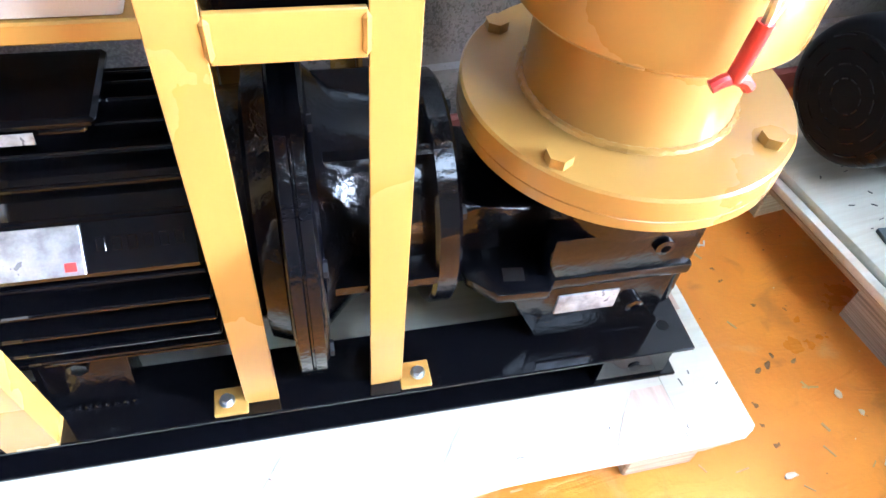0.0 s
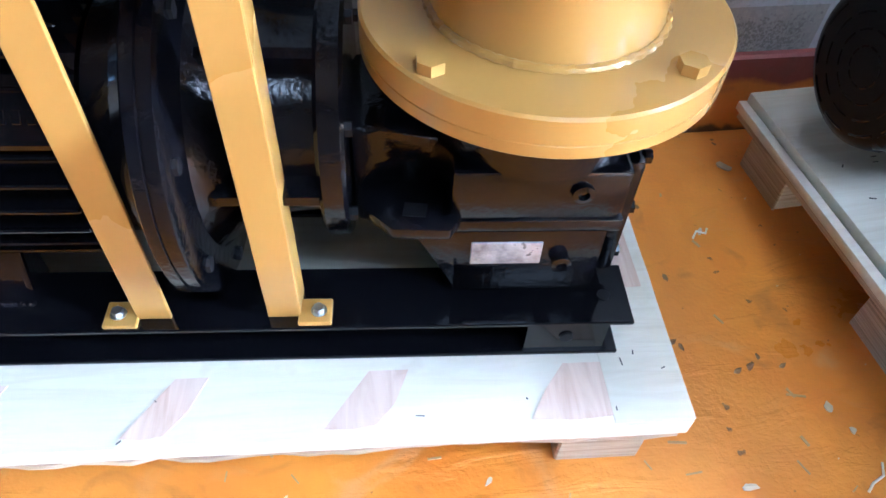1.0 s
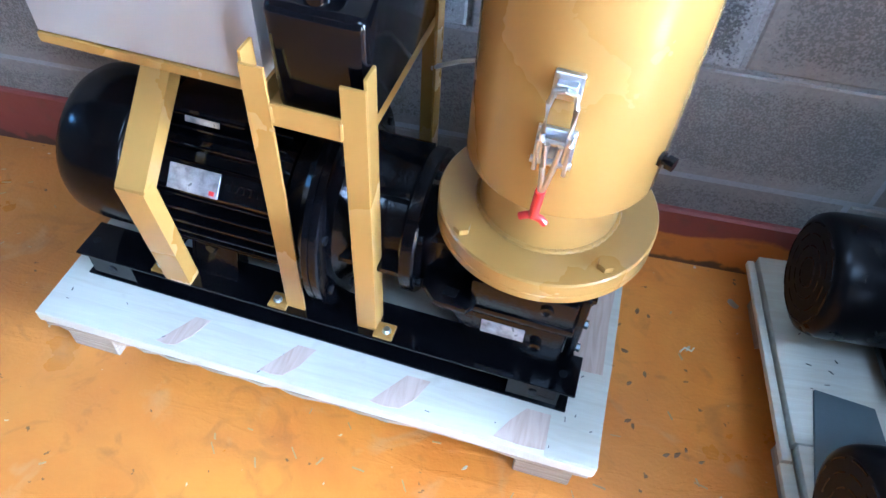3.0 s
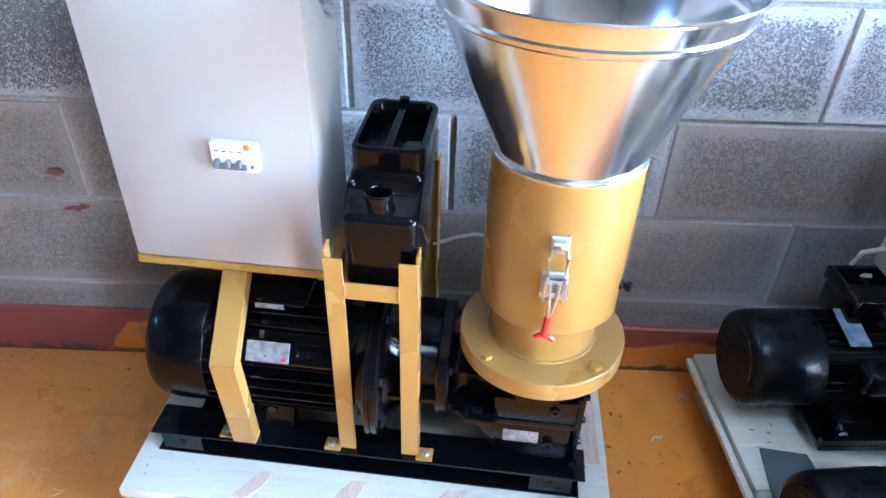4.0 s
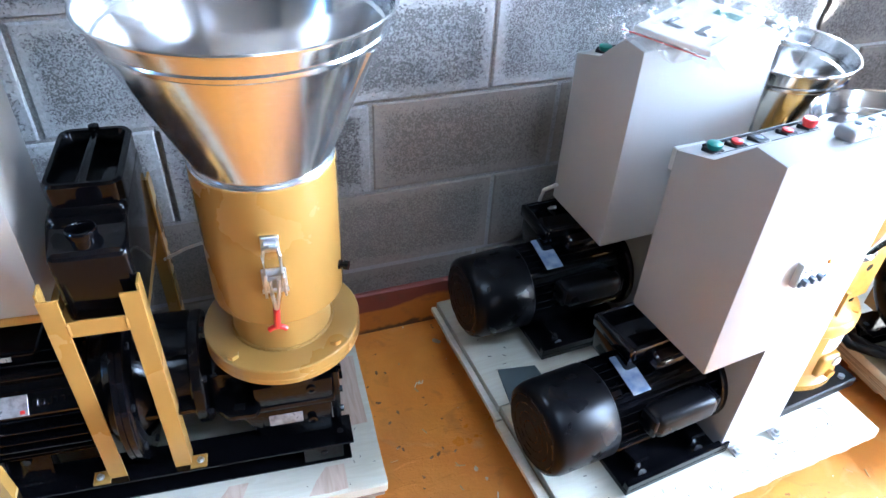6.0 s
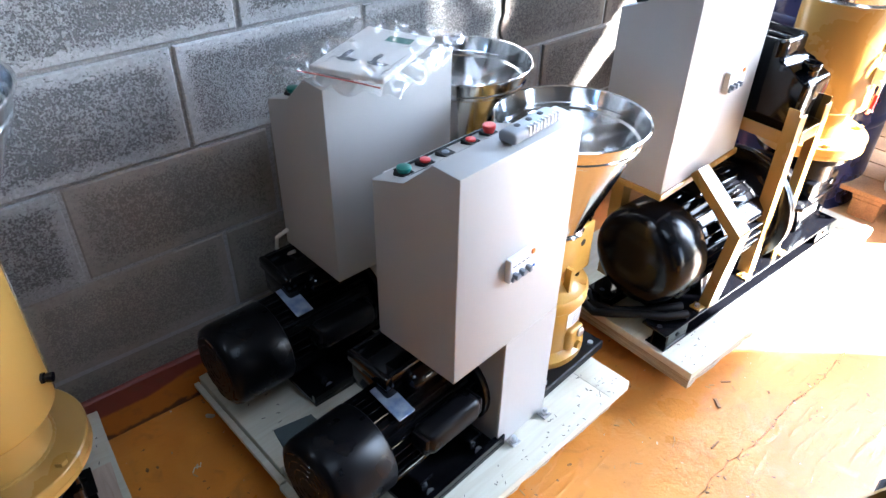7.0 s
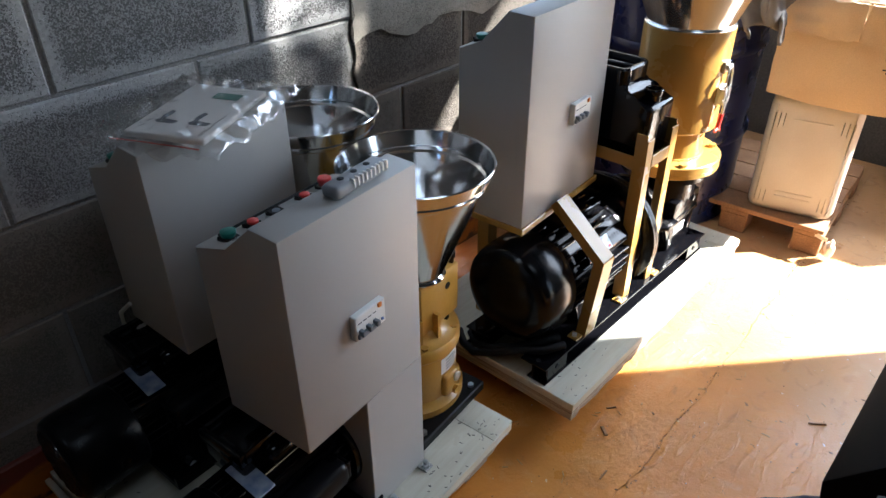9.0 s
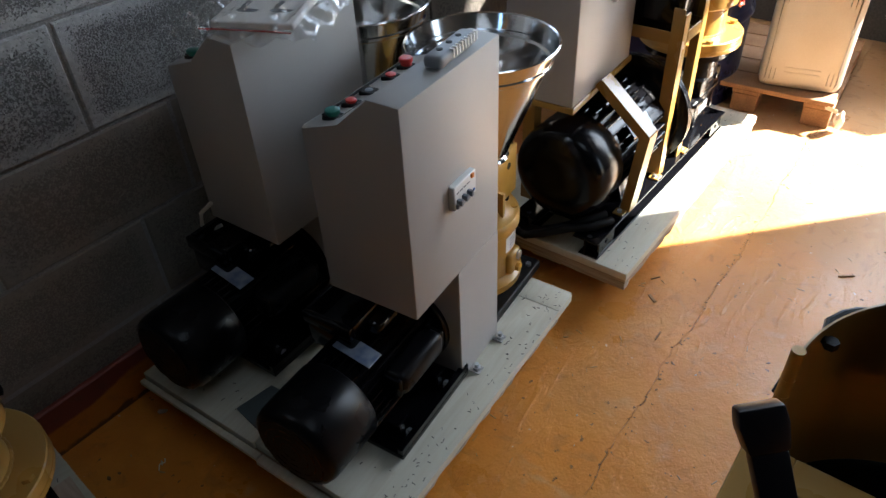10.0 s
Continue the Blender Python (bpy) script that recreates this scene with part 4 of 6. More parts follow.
        part("oil_plug", bm, BLACK, gear, "round black socket-head oil plug")
    bm = B()
    box(bm, 0.612, 0.671, 0.0322, 0.035, 0.093, 0.119, 0.0006)
    part("rating_plate", bm, LABEL, gear, "small embossed silver rating plate")
    # yellow chamber
    bm = B()
    lathe(bm, [(0.06, 0.257), (0.1295, 0.257), (0.1315, 0.259), (0.1315, 0.268), (0.1307, 0.2685), (0.1307, 0.269), (0.1315, 0.2695), (0.1315, 0.287), (0.1295, 0.289), (0.084, 0.289), (0.082, 0.295), (0.082, 0.370)], "z", (AX - 0.002, AY - 0.003, 0), 96, cap=False)
    flange = part("flange", bm, YELLOW, g, "thick round ochre yellow bolted flange")
    bolt_ring(flange, "bolt", (AX - 0.004, AY - 0.003, 0.2885), 0.1165, 4, 0.0100, 0.0085, YELLOW, 45)
    bm = B()
    rngw = random.Random(3)
    bead = []
    for k in range(161):
        a = 2 * math.pi * k / 160
        r = 0.0835 + 0.0006 * math.sin(k * 1.9) + rngw.uniform(-0.0003, 0.0003)
        bead.append((AX - 0.002 + math.cos(a) * r, AY - 0.003 + math.sin(a) * r, 0.2895 + 0.0005 * math.sin(k * 2.3)))
    tube(bm, bead, 0.0036, 8)
    tagged(part("weld_bead", bm, YELLOW, flange), kind="stuff")
    bm = B()
    lathe(bm, [(0.082, 0.365), (0.1025, 0.363), (0.106, 0.367), (0.106, 0.608), (0.1045, 0.610), (0.099, 0.610), (0.097, 0.608), (0.097, 0.39)], "z", (AX, AY, 0), 96, cap=False)
    drum = part("chamber", bm, YELLOW, g, "upright ochre yellow pressing chamber cylinder")
    for a, z0 in ((-24, 0.420),):
        d = Vector((math.cos(radians(a)), math.sin(radians(a)), 0))
        p = Vector((AX, AY, z0)) + d * 0.102
        bm = B()
        rod(bm, p, p + d * 0.015, 0.005, 12)
        rod(bm, p + d * 0.004, p + d * 0.008, 0.0085, 6)
        rod(bm, p + d * 0.012, p + d * 0.020, 0.0075, 12)
        part("stud", bm, BLACK, drum, "black threaded stud with knob")
    bm = B()
    ring = [(0.1064 * math.cos(radians(q)), 0.1064 * math.sin(radians(q))) for q in range(-2, 15, 4)]
    for (xa, ya), (xb, yb) in zip(ring, ring[1:]):
        bm.faces.new([bm.verts.new((AX + px, AY + py, pz)) for px, py, pz in ((xa, ya, 0.532), (xb, yb, 0.532), (xb, yb, 0.582), (xa, ya, 0.582))])
    bmesh.ops.remove_doubles(bm, verts=bm.verts, dist=0.0001)
    part("sticker", bm, PAPER, drum, "small white paper sticker")
    # toggle latch
    fx, fy = AX - 0.004, AY - 0.1075
    bm = B()
    box(bm, fx - 0.013, fx + 0.013, fy - 0.004, fy + 0.003, 0.512, 0.539, 0.001)
    box(bm, fx - 0.009, fx + 0.009, fy - 0.012, fy - 0.003, 0.520, 0.533, 0.001)
    latch = part("latch", bm, ZINC, drum, "bright zinc toggle latch with a red-tipped lever")
    bm2 = B()
    for sx in (-1, 1):
        box(bm2, fx + sx * 0.014 - 0.002, fx + sx * 0.014 + 0.002, fy - 0.018, fy + 0.002, 0.439, 0.476, 0.001)
    box(bm2, fx - 0.018, fx + 0.018, fy - 0.004, fy + 0.002, 0.436, 0.480, 0.001)
    rod(bm2, (fx - 0.019, fy - 0.014, 0.450), (fx + 0.019, fy - 0.014, 0.450), 0.0035, 10)
    rod(bm2, (fx - 0.017, fy - 0.010, 0.469), (fx + 0.017, fy - 0.010, 0.469), 0.003, 10)
    part("latch_bracket", bm2, ZINC, drum)
    bm2 = B()
    for sx in (-1, 1):
        tube(bm2, [(fx + sx * 0.011, fy - 0.014, 0.452), (fx + sx * 0.012, fy - 0.016, 0.484), (fx + sx * 0.012, fy - 0.014, 0.514), (fx + sx * 0.009, fy - 0.013, 0.526), (fx, fy - 0.0135, 0.529)], 0.0028, 8)
    part("wire_loop", bm2, ZINC, drum)
    bm2 = B()
    for sx in (-1, 1):
        tube(bm2, [(fx + sx * 0.006, fy - 0.016, 0.472), (fx + sx * 0.005 - 0.001, fy - 0.017, 0.446), (fx + sx * 0.002 - 0.002, fy - 0.016, 0.424), (fx - 0.003, fy - 0.015, 0.408)], 0.003, 8)
    lv = part("latch_lever", bm2, ZINC, drum, "bright zinc latch lever")
    bm = B()
    tube(bm, [(fx - 0.003, fy - 0.015, 0.414), (fx - 0.004, fy - 0.014, 0.394), (fx - 0.005, fy - 0.013, 0.376)], 0.0052, 12)
    tube(bm, [(fx - 0.018, fy - 0.013, 0.371), (fx - 0.012, fy - 0.013, 0.375), (fx - 0.005, fy - 0.013, 0.377), (fx + 0.003, fy - 0.013, 0.374), (fx + 0.008, fy - 0.013, 0.369)], 0.0042, 10)
    part("grip", bm, RED, drum, "red plastic-dipped lever grip")
    cone = hopper(g, (AX, AY), 0.0965, 0.604, 0.197, 0.838, GALV)
    bm = B()
    lathe(bm, [(0.100, 0.6075), (0.1045, 0.6085), (0.1055, 0.6115), (0.1035, 0.614), (0.100, 0.613)], "z", (AX, AY, 0), 72, cap=False)
    part("collar_ring", bm, GALV, cone, "rolled galvanised ring on the chamber")
    # yellow frame: two front and two rear posts, cross bars and feet
    for x0, s in ((0.334, 1), (0.470, -1)):
        xs = sorted((x0, x0 + s * 0.028))
        for y0, t, top in ((0.012, 1, 0.462), (0.285, -1, 0.484)):
            bm = B()
            ya = sorted((y0, y0 + t * 0.004))
            box(bm, xs[0], xs[1], ya[0], ya[1], 0.05, top, 0.0006)
            ya = sorted((y0 + t * 0.004, y0 + t * 0.03))
            xa = sorted((x0, x0 + s * 0.004))
            box(bm, xa[0], xa[1], ya[0], ya[1], 0.05, top + 0.012, 0.0006)
            post = part("post", bm, YELLOW, g, "ochre yellow angle iron post")
            xa = sorted((x0 - s * 0.026, x0 + s * 0.002))
            bm = B()
            ya = sorted((y0 - t * 0.010, y0 + t * 0.016))
            box(bm, xa[0], xa[1], ya[0], ya[1], 0.050, 0.0545, 0.001)
            part("foot_tab", bm, YELLOW, post)
            bm = B()
            hexhead(bm, (x0 - s * 0.015, y0 + t * 0.003, 0.0542), 0.0048, 0.006)
            rod(bm, (x0 - s * 0.015, y0 + t * 0.003, 0.0542), (x0 - s * 0.015, y0 + t * 0.003, 0.0552), 0.0068, 16)
            part("bolt", bm, ZINC, post, "bright zinc bolt")
        bm = B()
        xa = sorted((x0 + s * 0.0045, x0 + s * 0.0085))
        box(bm, xa[0], xa[1], 0.026, 0.275, 0.389, 0.417, 0.0006)
        xa = sorted((x0 + s * 0.0085, x0 + s * 0.03))
        box(bm, xa[0], xa[1], 0.026, 0.28, 0.389, 0.393, 0.0006)
        part("side_bar", bm, YELLOW, g)
    for y0, t in ((0.012, 1), (0.281, -1)):
        bm = B()
        box(bm, 0.3625, 0.4415, y0, y0 + 0.004, 0.391, 0.420, 0.0006)
        ya = sorted((y0 + t * 0.004, y0 + t * 0.028))
        box(bm, 0.3625, 0.4415, ya[0], ya[1], 0.391, 0.395, 0.0006)
        cross = part("cross_bar", bm, YELLOW, g)
        for wx in (0.363, 0.441):
            bm = B()
            lathe(bm, [(0.001, -0.013), (0.0032, -0.009), (0.0028, 0.0), (0.0032, 0.009), (0.001, 0.012)], "z", (wx, y0 + 0.0012, 0.406), 8)
            part("weld", bm, YELLOW, cross)
    # tray under the control box and its bent leg
    bm = B()
    box(bm, 0.004, 0.322, 0.092, 0.255, 0.357, 0.3715, 0.0015)
    part("tray", bm, YELLOW, g, "ochre yellow tray bar under the control box")
    bm = B()
    bar(bm, (0.167, 0.012, 0.05), (0.168, -0.010, 0.258), 0.040, 0.024)
    leg = part("bent_leg", bm, YELLOW, g, "bent ochre yellow square tube leg")
    bm = B()
    bar(bm, (0.168, -0.012, 0.250), (0.162, 0.112, 0.3565), 0.040, 0.024, (0, -0.7, 0.7))
    part("bent_leg", bm, YELLOW, g)
    bm = B()
    box(bm, 0.120, 0.145, 0.004, 0.03, 0.050, 0.0545, 0.001)
    part("foot_tab", bm, YELLOW, leg)
    bm = B()
    hexhead(bm, (0.131, 0.017, 0.0542), 0.0062, 0.006)
    part("bolt", bm, ZINC, leg)
    bm = B()
    bar(bm, (0.075, 0.235, 0.05), (0.075, 0.235, 0.3565), 0.03, 0.03)
    part("rear_leg", bm, YELLOW, g)
    control_box(g, 0.005, 0.095, 0.372, 0.306, 0.422, 0.162, 0.159)
    return g


def jerrycan(m):
    """The black tank that stands in the yellow frame."""
    g = thing("oil_tank", m, "gloss black moulded oil tank standing in a yellow frame", "tank", "black tanks")
    bm = B()
    prism(bm, [(0.034, 0.3955), (0.028, 0.524), (0.088, 0.536), (0.098, 0.560), (0.266, 0.560), (0.264, 0.3955)], "x", 0.359, 0.466, 0.011, 3)
    part("tank_body", bm, BLACK, g)
    # moulded rim with rounded corners round two deep pockets
    def loop(x0, x1, y0, y1, rad):
        return [(cx + rad * math.cos(radians(q)), cy + rad * math.sin(radians(q))) for cx, cy, q0 in ((x1 - rad, y1 - rad, 0), (x0 + rad, y1 - rad, 90), (x0 + rad, y0 + rad, 180), (x1 - rad, y0 + rad, 270)) for q in range(q0, q0 + 91, 15)]
    bm = B()
    levels = ((loop(0.360, 0.465, 0.100, 0.267, 0.020), 0.545), (loop(0.359, 0.466, 0.099, 0.268, 0.020), 0.588), (loop(0.362, 0.463, 0.102, 0.265, 0.018), 0.5925), (loop(0.367, 0.458, 0.107, 0.258, 0.014), 0.5925), (loop(0.370, 0.455, 0.110, 0.255, 0.012), 0.588), (loop(0.372, 0.453, 0.114, 0.252, 0.010), 0.556))
    rows = [[bm.verts.new((px, py, pz)) for px, py in pts] for pts, pz in levels]
    for ra, rb in zip(rows, rows[1:]):
        for k in range(len(ra)):
            bm.faces.new((ra[k], ra[(k + 1) % len(ra)], rb[(k + 1) % len(ra)], rb[k]))
    box(bm, 0.404, 0.418, 0.108, 0.258, 0.552, 0.590, 0.0048, 3)
    part("handle", bm, BLACK, g, "raised black rim with a carrying bar")
    bm = B()
    lathe(bm, [(0.018, 0.515), (0.017, 0.548), (0.0195, 0.550), (0.0205, 0.554), (0.0205, 0.560), (0.019, 0.562), (0.015, 0.562), (0.014, 0.560), (0.014, 0.532), (0.001, 0.532)], "z", (0.409, 0.055, -0.010), 28)
    part("spout", bm, BLACK, g, "short black round spout")
    bm = B()
    lathe(bm, [(0.008, 0.598), (0.008, 0.606), (0.001, 0.608)], "z", (0.411, 0.262, -0.008), 16)
    part("vent_plug", bm, BLACK, g)
    return g


def pallet(m, length, width, label, boards=1, patches=(), seed=1, inset=0.012, under=0.036, ledge=0.0):
    """A low pallet with a plywood deck; its top is the local z = 0 plane, front left corner at the origin."""
    g = thing("pallet", m, label, "pallet", "plywood pallets")
    rg = random.Random(seed)
    feet = (inset, length - 0.09 - inset)
    ys = [width * i / boards for i in range(boards + 1)]
    for a, b2 in zip(ys, ys[1:]):
        bm = B()
        dx = rg.uniform(-0.006, 0.006) if boards > 1 else 0
        left = dx + ledge
        prism(bm, [(left, a + 0.001)] + [(length * k / 24, a + 0.001 + rg.uniform(0, 0.0010)) for k in range(2, 24)] + [(length + dx - 0.004, a + 0.001), (length + dx, a + 0.006)] + [(length + dx * 0.5 + rg.uniform(-0.0018, 0.0), a + (b2 - a) * k / 12) for k in range(1, 12)] + [(length + dx * 0.5, b2 - 0.001), (left, b2 - 0.001)], "z", -0.020, 0.0, 0.0012)
        part("deck_board", bm, PLY, g, "pale plywood deck board")
    mid = -0.0202 - (under - 0.0202) * 0.5
    for top, low, jag in ((-0.0202, mid + 0.0002, 0.0015), (mid - 0.0002, -under, 0.003)):
        bm = B()
        prism(bm, [(0.004, 0.004)] + [(length * k / 40, 0.006 + rg.uniform(-jag, jag)) for k in range(1, 40)] + [(length - 0.006, 0.006)] + [(length - 0.006 + rg.uniform(-jag, jag), width * k / 28) for k in range(1, 28)] + [(length - 0.007, width - 0.004), (0.006, width - 0.004)], "z", low, top, 0.0006)
        part("under_board", bm, PLYEDGE, g, "ragged plywood edge under the deck")
    for x0 in feet:
        for y0 in (inset, width * 0.5 - 0.05, width - 0.11):
            bm = B()
            box(bm, x0 + rg.uniform(-0.004, 0.004), x0 + 0.080, y0 + 0.006, y0 + 0.095, -0.001 - m.translation.z, -under - 0.0005, 0.002)
            part("foot_block", bm, PLYEDGE, g)
    bm = B()
    prism(bm, [(length - 0.070, 0.003), (length - 0.001, 0.004), (length - 0.002, width - 0.004), (length - 0.074, width - 0.003)], "z", -0.001, 0.0012, 0.0004)
    part("edge_strip", bm, PLY, g, "narrow plywood strip along the edge")
    if ledge:
        for a, b2, jut in ((0.004, width * 0.46, 0.010), (width * 0.46 + 0.004, width - 0.004, 0.004)):
            bm = B()
            prism(bm, [(-jut, a), (ledge - 0.009, a), (ledge - 0.009, b2), (0.002 - jut, b2)], "z", -0.0205, -0.009, 0.0012)
            part("ledge_strip", bm, PLY, g, "lower plywood strip beside the deck")
    for px, w, sk, d in patches:
        bm = B()
        prism(bm, [(px, 0.010), (px + w * 0.5, 0.008), (px + w, 0.011), (px + w * 1.05 + sk * 0.5, d * 0.5), (px + w + sk, d), (px + w * 0.2 + sk, d), (px + w * 0.05 + sk * 0.6, d * 0.6)], "z", -0.0005, 0.0009)
        part("veneer_patch", bm, PATCH, g, "pinkish brown wood patch")
    return g

# ---- first pellet mill on its pallet ----
A_SCALE = 0.967
A_POSE = pose(-0.061, -0.341, 0.102, 0, 0, -5.3) @ Matrix.Scale(A_SCALE, 4)
mill_a = pellet_mill(A_POSE, "ochre yellow and black pellet mill with galvanised hopper on a pallet")
tank_a = jerrycan(A_POSE)
pallet_a = pallet(pose(-0.0995, -0.424, 0.102, 0, 0, -4.1), 0.813, 0.47, "low pale plywood pallet under the first pellet mill", 1,
       ((0.344, 0.034, 0.028, 0.062), (0.504, 0.042, 0.028, 0.062), (0.674, 0.075, 0.02, 0.062), (0.188, 0.028, 0.028, 0.062)), seed=2)
bm = B()
prism(bm, [(0.751, 0.141), (0.801, 0.143), (0.799, 0.236), (0.802, 0.320), (0.754, 0.318), (0.749, 0.226)], "z", 0.0006, 0.0019)
part("veneer_patch", bm, PATCH, pallet_a, "pinkish brown wood patch")

bm = B()
tube(bm, [A_POSE @ Vector(p) for p in ((0.462, 0.268, 0.318), (0.477, 0.245, 0.341), (0.508, 0.232, 0.364), (0.536, 0.218, 0.382), (0.560, 0.203, 0.391), (0.582, 0.187, 0.394))], 0.003, 8)
solid("thin_hose", bm, WIRE, "thin pale hose behind the yellow chamber", "hose")

# ---- second large pellet mill ----
C_POSE = pose(1.786, -0.660, 0.118, 0, 0, -0.8) @ Matrix.Scale(1.063, 4)
mill_c = copy_thing(mill_a, C_POSE)
tagged(mill_c, "ochre yellow and black pellet mill, half in sunlight")
copy_thing(tank_a, C_POSE)
for ob in mill_c.children:
    if ob.name.startswith(("control_box", "tray")):    # bolted on a little askew
        ob.matrix_basis = C_POSE.inverted() @ pose(1.816, -0.647, 0.088, 0, 0, 3.7) @ Matrix.Scale(1.063, 4)
for ob in mill_c.children:
    if ob.name.startswith(("flange", "chamber", "hopper")):
        ob.matrix_basis = Matrix.Translation((0, 0, 0.024)) @ ob.matrix_basis
    for sub in ob.children:
        if sub.name.startswith("output_flange"):
            sub.matrix_basis = Matrix.Translation((0, 0, 0.195)) @ Matrix.Diagonal((1, 1, 1.39, 1)) @ Matrix.Translation((0, 0, -0.195))
pallet(pose(1.779, -0.741, 0.118, 0, 0, 0.2), 0.907, 0.50, "pale plywood pallet with dark staples under the sunlit pellet mill", 1, ((0.62, 0.07, 0.02, 0.07),), seed=5, inset=0.07, under=0.052)


for pts in (((1.800, -0.395, 0.1285), (1.772, -0.432, 0.1285), (1.756, -0.478, 0.135), (1.770, -0.520, 0.150), (1.795, -0.575, 0.172), (1.822, -0.625, 0.1815), (1.870, -0.650, 0.1815)),
            ((1.815, -0.420, 0.1285), (1.790, -0.455, 0.1285), (1.788, -0.500, 0.140), (1.802, -0.548, 0.160), (1.835, -0.600, 0.1815), (1.885, -0.625, 0.1815))):
    bm = B()
    tube(bm, pts, 0.0098, 12)
    solid("power_cable", bm, RUBBER, "thick black cable lying over the pallet edge", "cable", "black cables by the sunlit mill")

# ---- small pellet mills ----
def small_motor(g):
    ax = (0, 0.115, 0.112)
    bm = B()
    lathe(bm, [(0.070, -0.105), (0.070, 0.125)], "x", ax, 40)
    motor = part("motor", bm, BLACK, g, "gloss black finned electric motor", 25)
    fins(motor, ax, 30, 0.076, -0.10, 0.118, 0.003, 0.014, -0.9)
    bm = B()
    lathe(bm, [(0.02, -0.222), (0.070, -0.222), (0.080, -0.217), (0.084, -0.206), (0.085, -0.19), (0.085, -0.100), (0.082, -0.097), (0.07, -0.097)], "x", ax, 48)
    part("fan_cover", bm, SATIN_BLACK, motor, "round black fan cover", 60)
    bm = B()
    lathe(bm, [(0.001, -0.2235), (0.064, -0.2235), (0.070, -0.2225), (0.070, -0.221)], "x", ax, 40, cap=False)
    part("end_disc", bm, MATTBLACK, motor, "matt black end of the fan cover")
    bm = B()
    for rr in (0.02, 0.036, 0.052, 0.067):
        for k in range(10):
            a0, a1 = 2 * math.pi * (k + 0.15) / 10, 2 * math.pi * (k + 0.85) / 10
            tube(bm, [(-0.2228, 0.115 + rr * math.cos(a0 + (a1 - a0) * j / 3), 0.112 + rr * math.sin(a0 + (a1 - a0) * j / 3)) for j in range(4)], 0.0015, 5)
    part("grille", bm, BLACK, motor, "dark slots of the fan grille")
    bm = B()
    lathe(bm, [(0.07, 0.118), (0.088, 0.120), (0.09, 0.124), (0.09, 0.138), (0.086, 0.142), (0.05, 0.143)], "x", ax, 40)
    part("end_shield", bm, CAST_BLACK, motor)
    # terminal box: a deep tray with a raised rim and a sunk lid
    bm = B()
    box(bm, -0.050, 0.110, 0.108, 0.205, 0.165, 0.228, 0.006, 2)
    for x0, x1, y0, y1 in ((-0.054, -0.042, 0.104, 0.209), (0.102, 0.114, 0.104, 0.209), (-0.042, 0.102, 0.104, 0.114), (-0.042, 0.102, 0.199, 0.209)):
        box(bm, x0, x1, y0, y1, 0.220, 0.246, 0.003, 2)
    part("terminal_box", bm, BLACK, motor, "black terminal box with a sunk lid and raised rim")
    bm = B()
    box(bm, -0.046, 0.088, 0.006, 0.056, 0.118, 0.170, 0.016, 4)
    box(bm, -0.050, -0.040, 0.012, 0.050, 0.124, 0.164, 0.004, 2)
    box(bm, 0.082, 0.093, 0.012, 0.050, 0.124, 0.164, 0.004, 2)
    part("capacitor_cover", bm, SATIN_BLACK, motor, "long rounded black capacitor cover")
    bm = B()
    lathe(bm, [(0.010, -0.01), (0.018, -0.008), (0.022, 0.0), (0.022, 0.075), (0.018, 0.083), (0.008, 0.085)], "x", (0, 0.10, 0.212), 24)
    part("capacitor_cover", bm, BLACK, motor)
    bm = B()
    prism(bm, [(0.064, 0.1845), (0.065, 0.1865), (0.140, 0.2025), (0.140, 0.2005)], "x", -0.062, -0.026)
    part("rating_plate", bm, material("blue_printed_plate", (0.30, 0.36, 0.46), 0.35, metal=0.3, mottle=0.7, mottle_size=50, dark=(0.05, 0.10, 0.25)) if "blue_printed_plate" not in bpy.data.materials else bpy.data.materials["blue_printed_plate"], motor, "blue and silver rating plate")
    for x0 in (-0.055, 0.075):
        bm = B()
        box(bm, x0, x0 + 0.035, 0.022, 0.208, 0.012, 0.045, 0.003)
        part("motor_foot", bm, CAST_BLACK, motor)
        for y0 in (0.012, 0.216):
            bm = B()
            hexhead(bm, (x0 + 0.017, y0, 0.0122), 0.008, 0.008)
            rod(bm, (x0 + 0.017, y0, 0.0122), (x0 + 0.017, y0, 0.026), 0.004, 10)
            part("bolt", bm, ZINC, motor, "bright zinc nut and stud")
    return motor


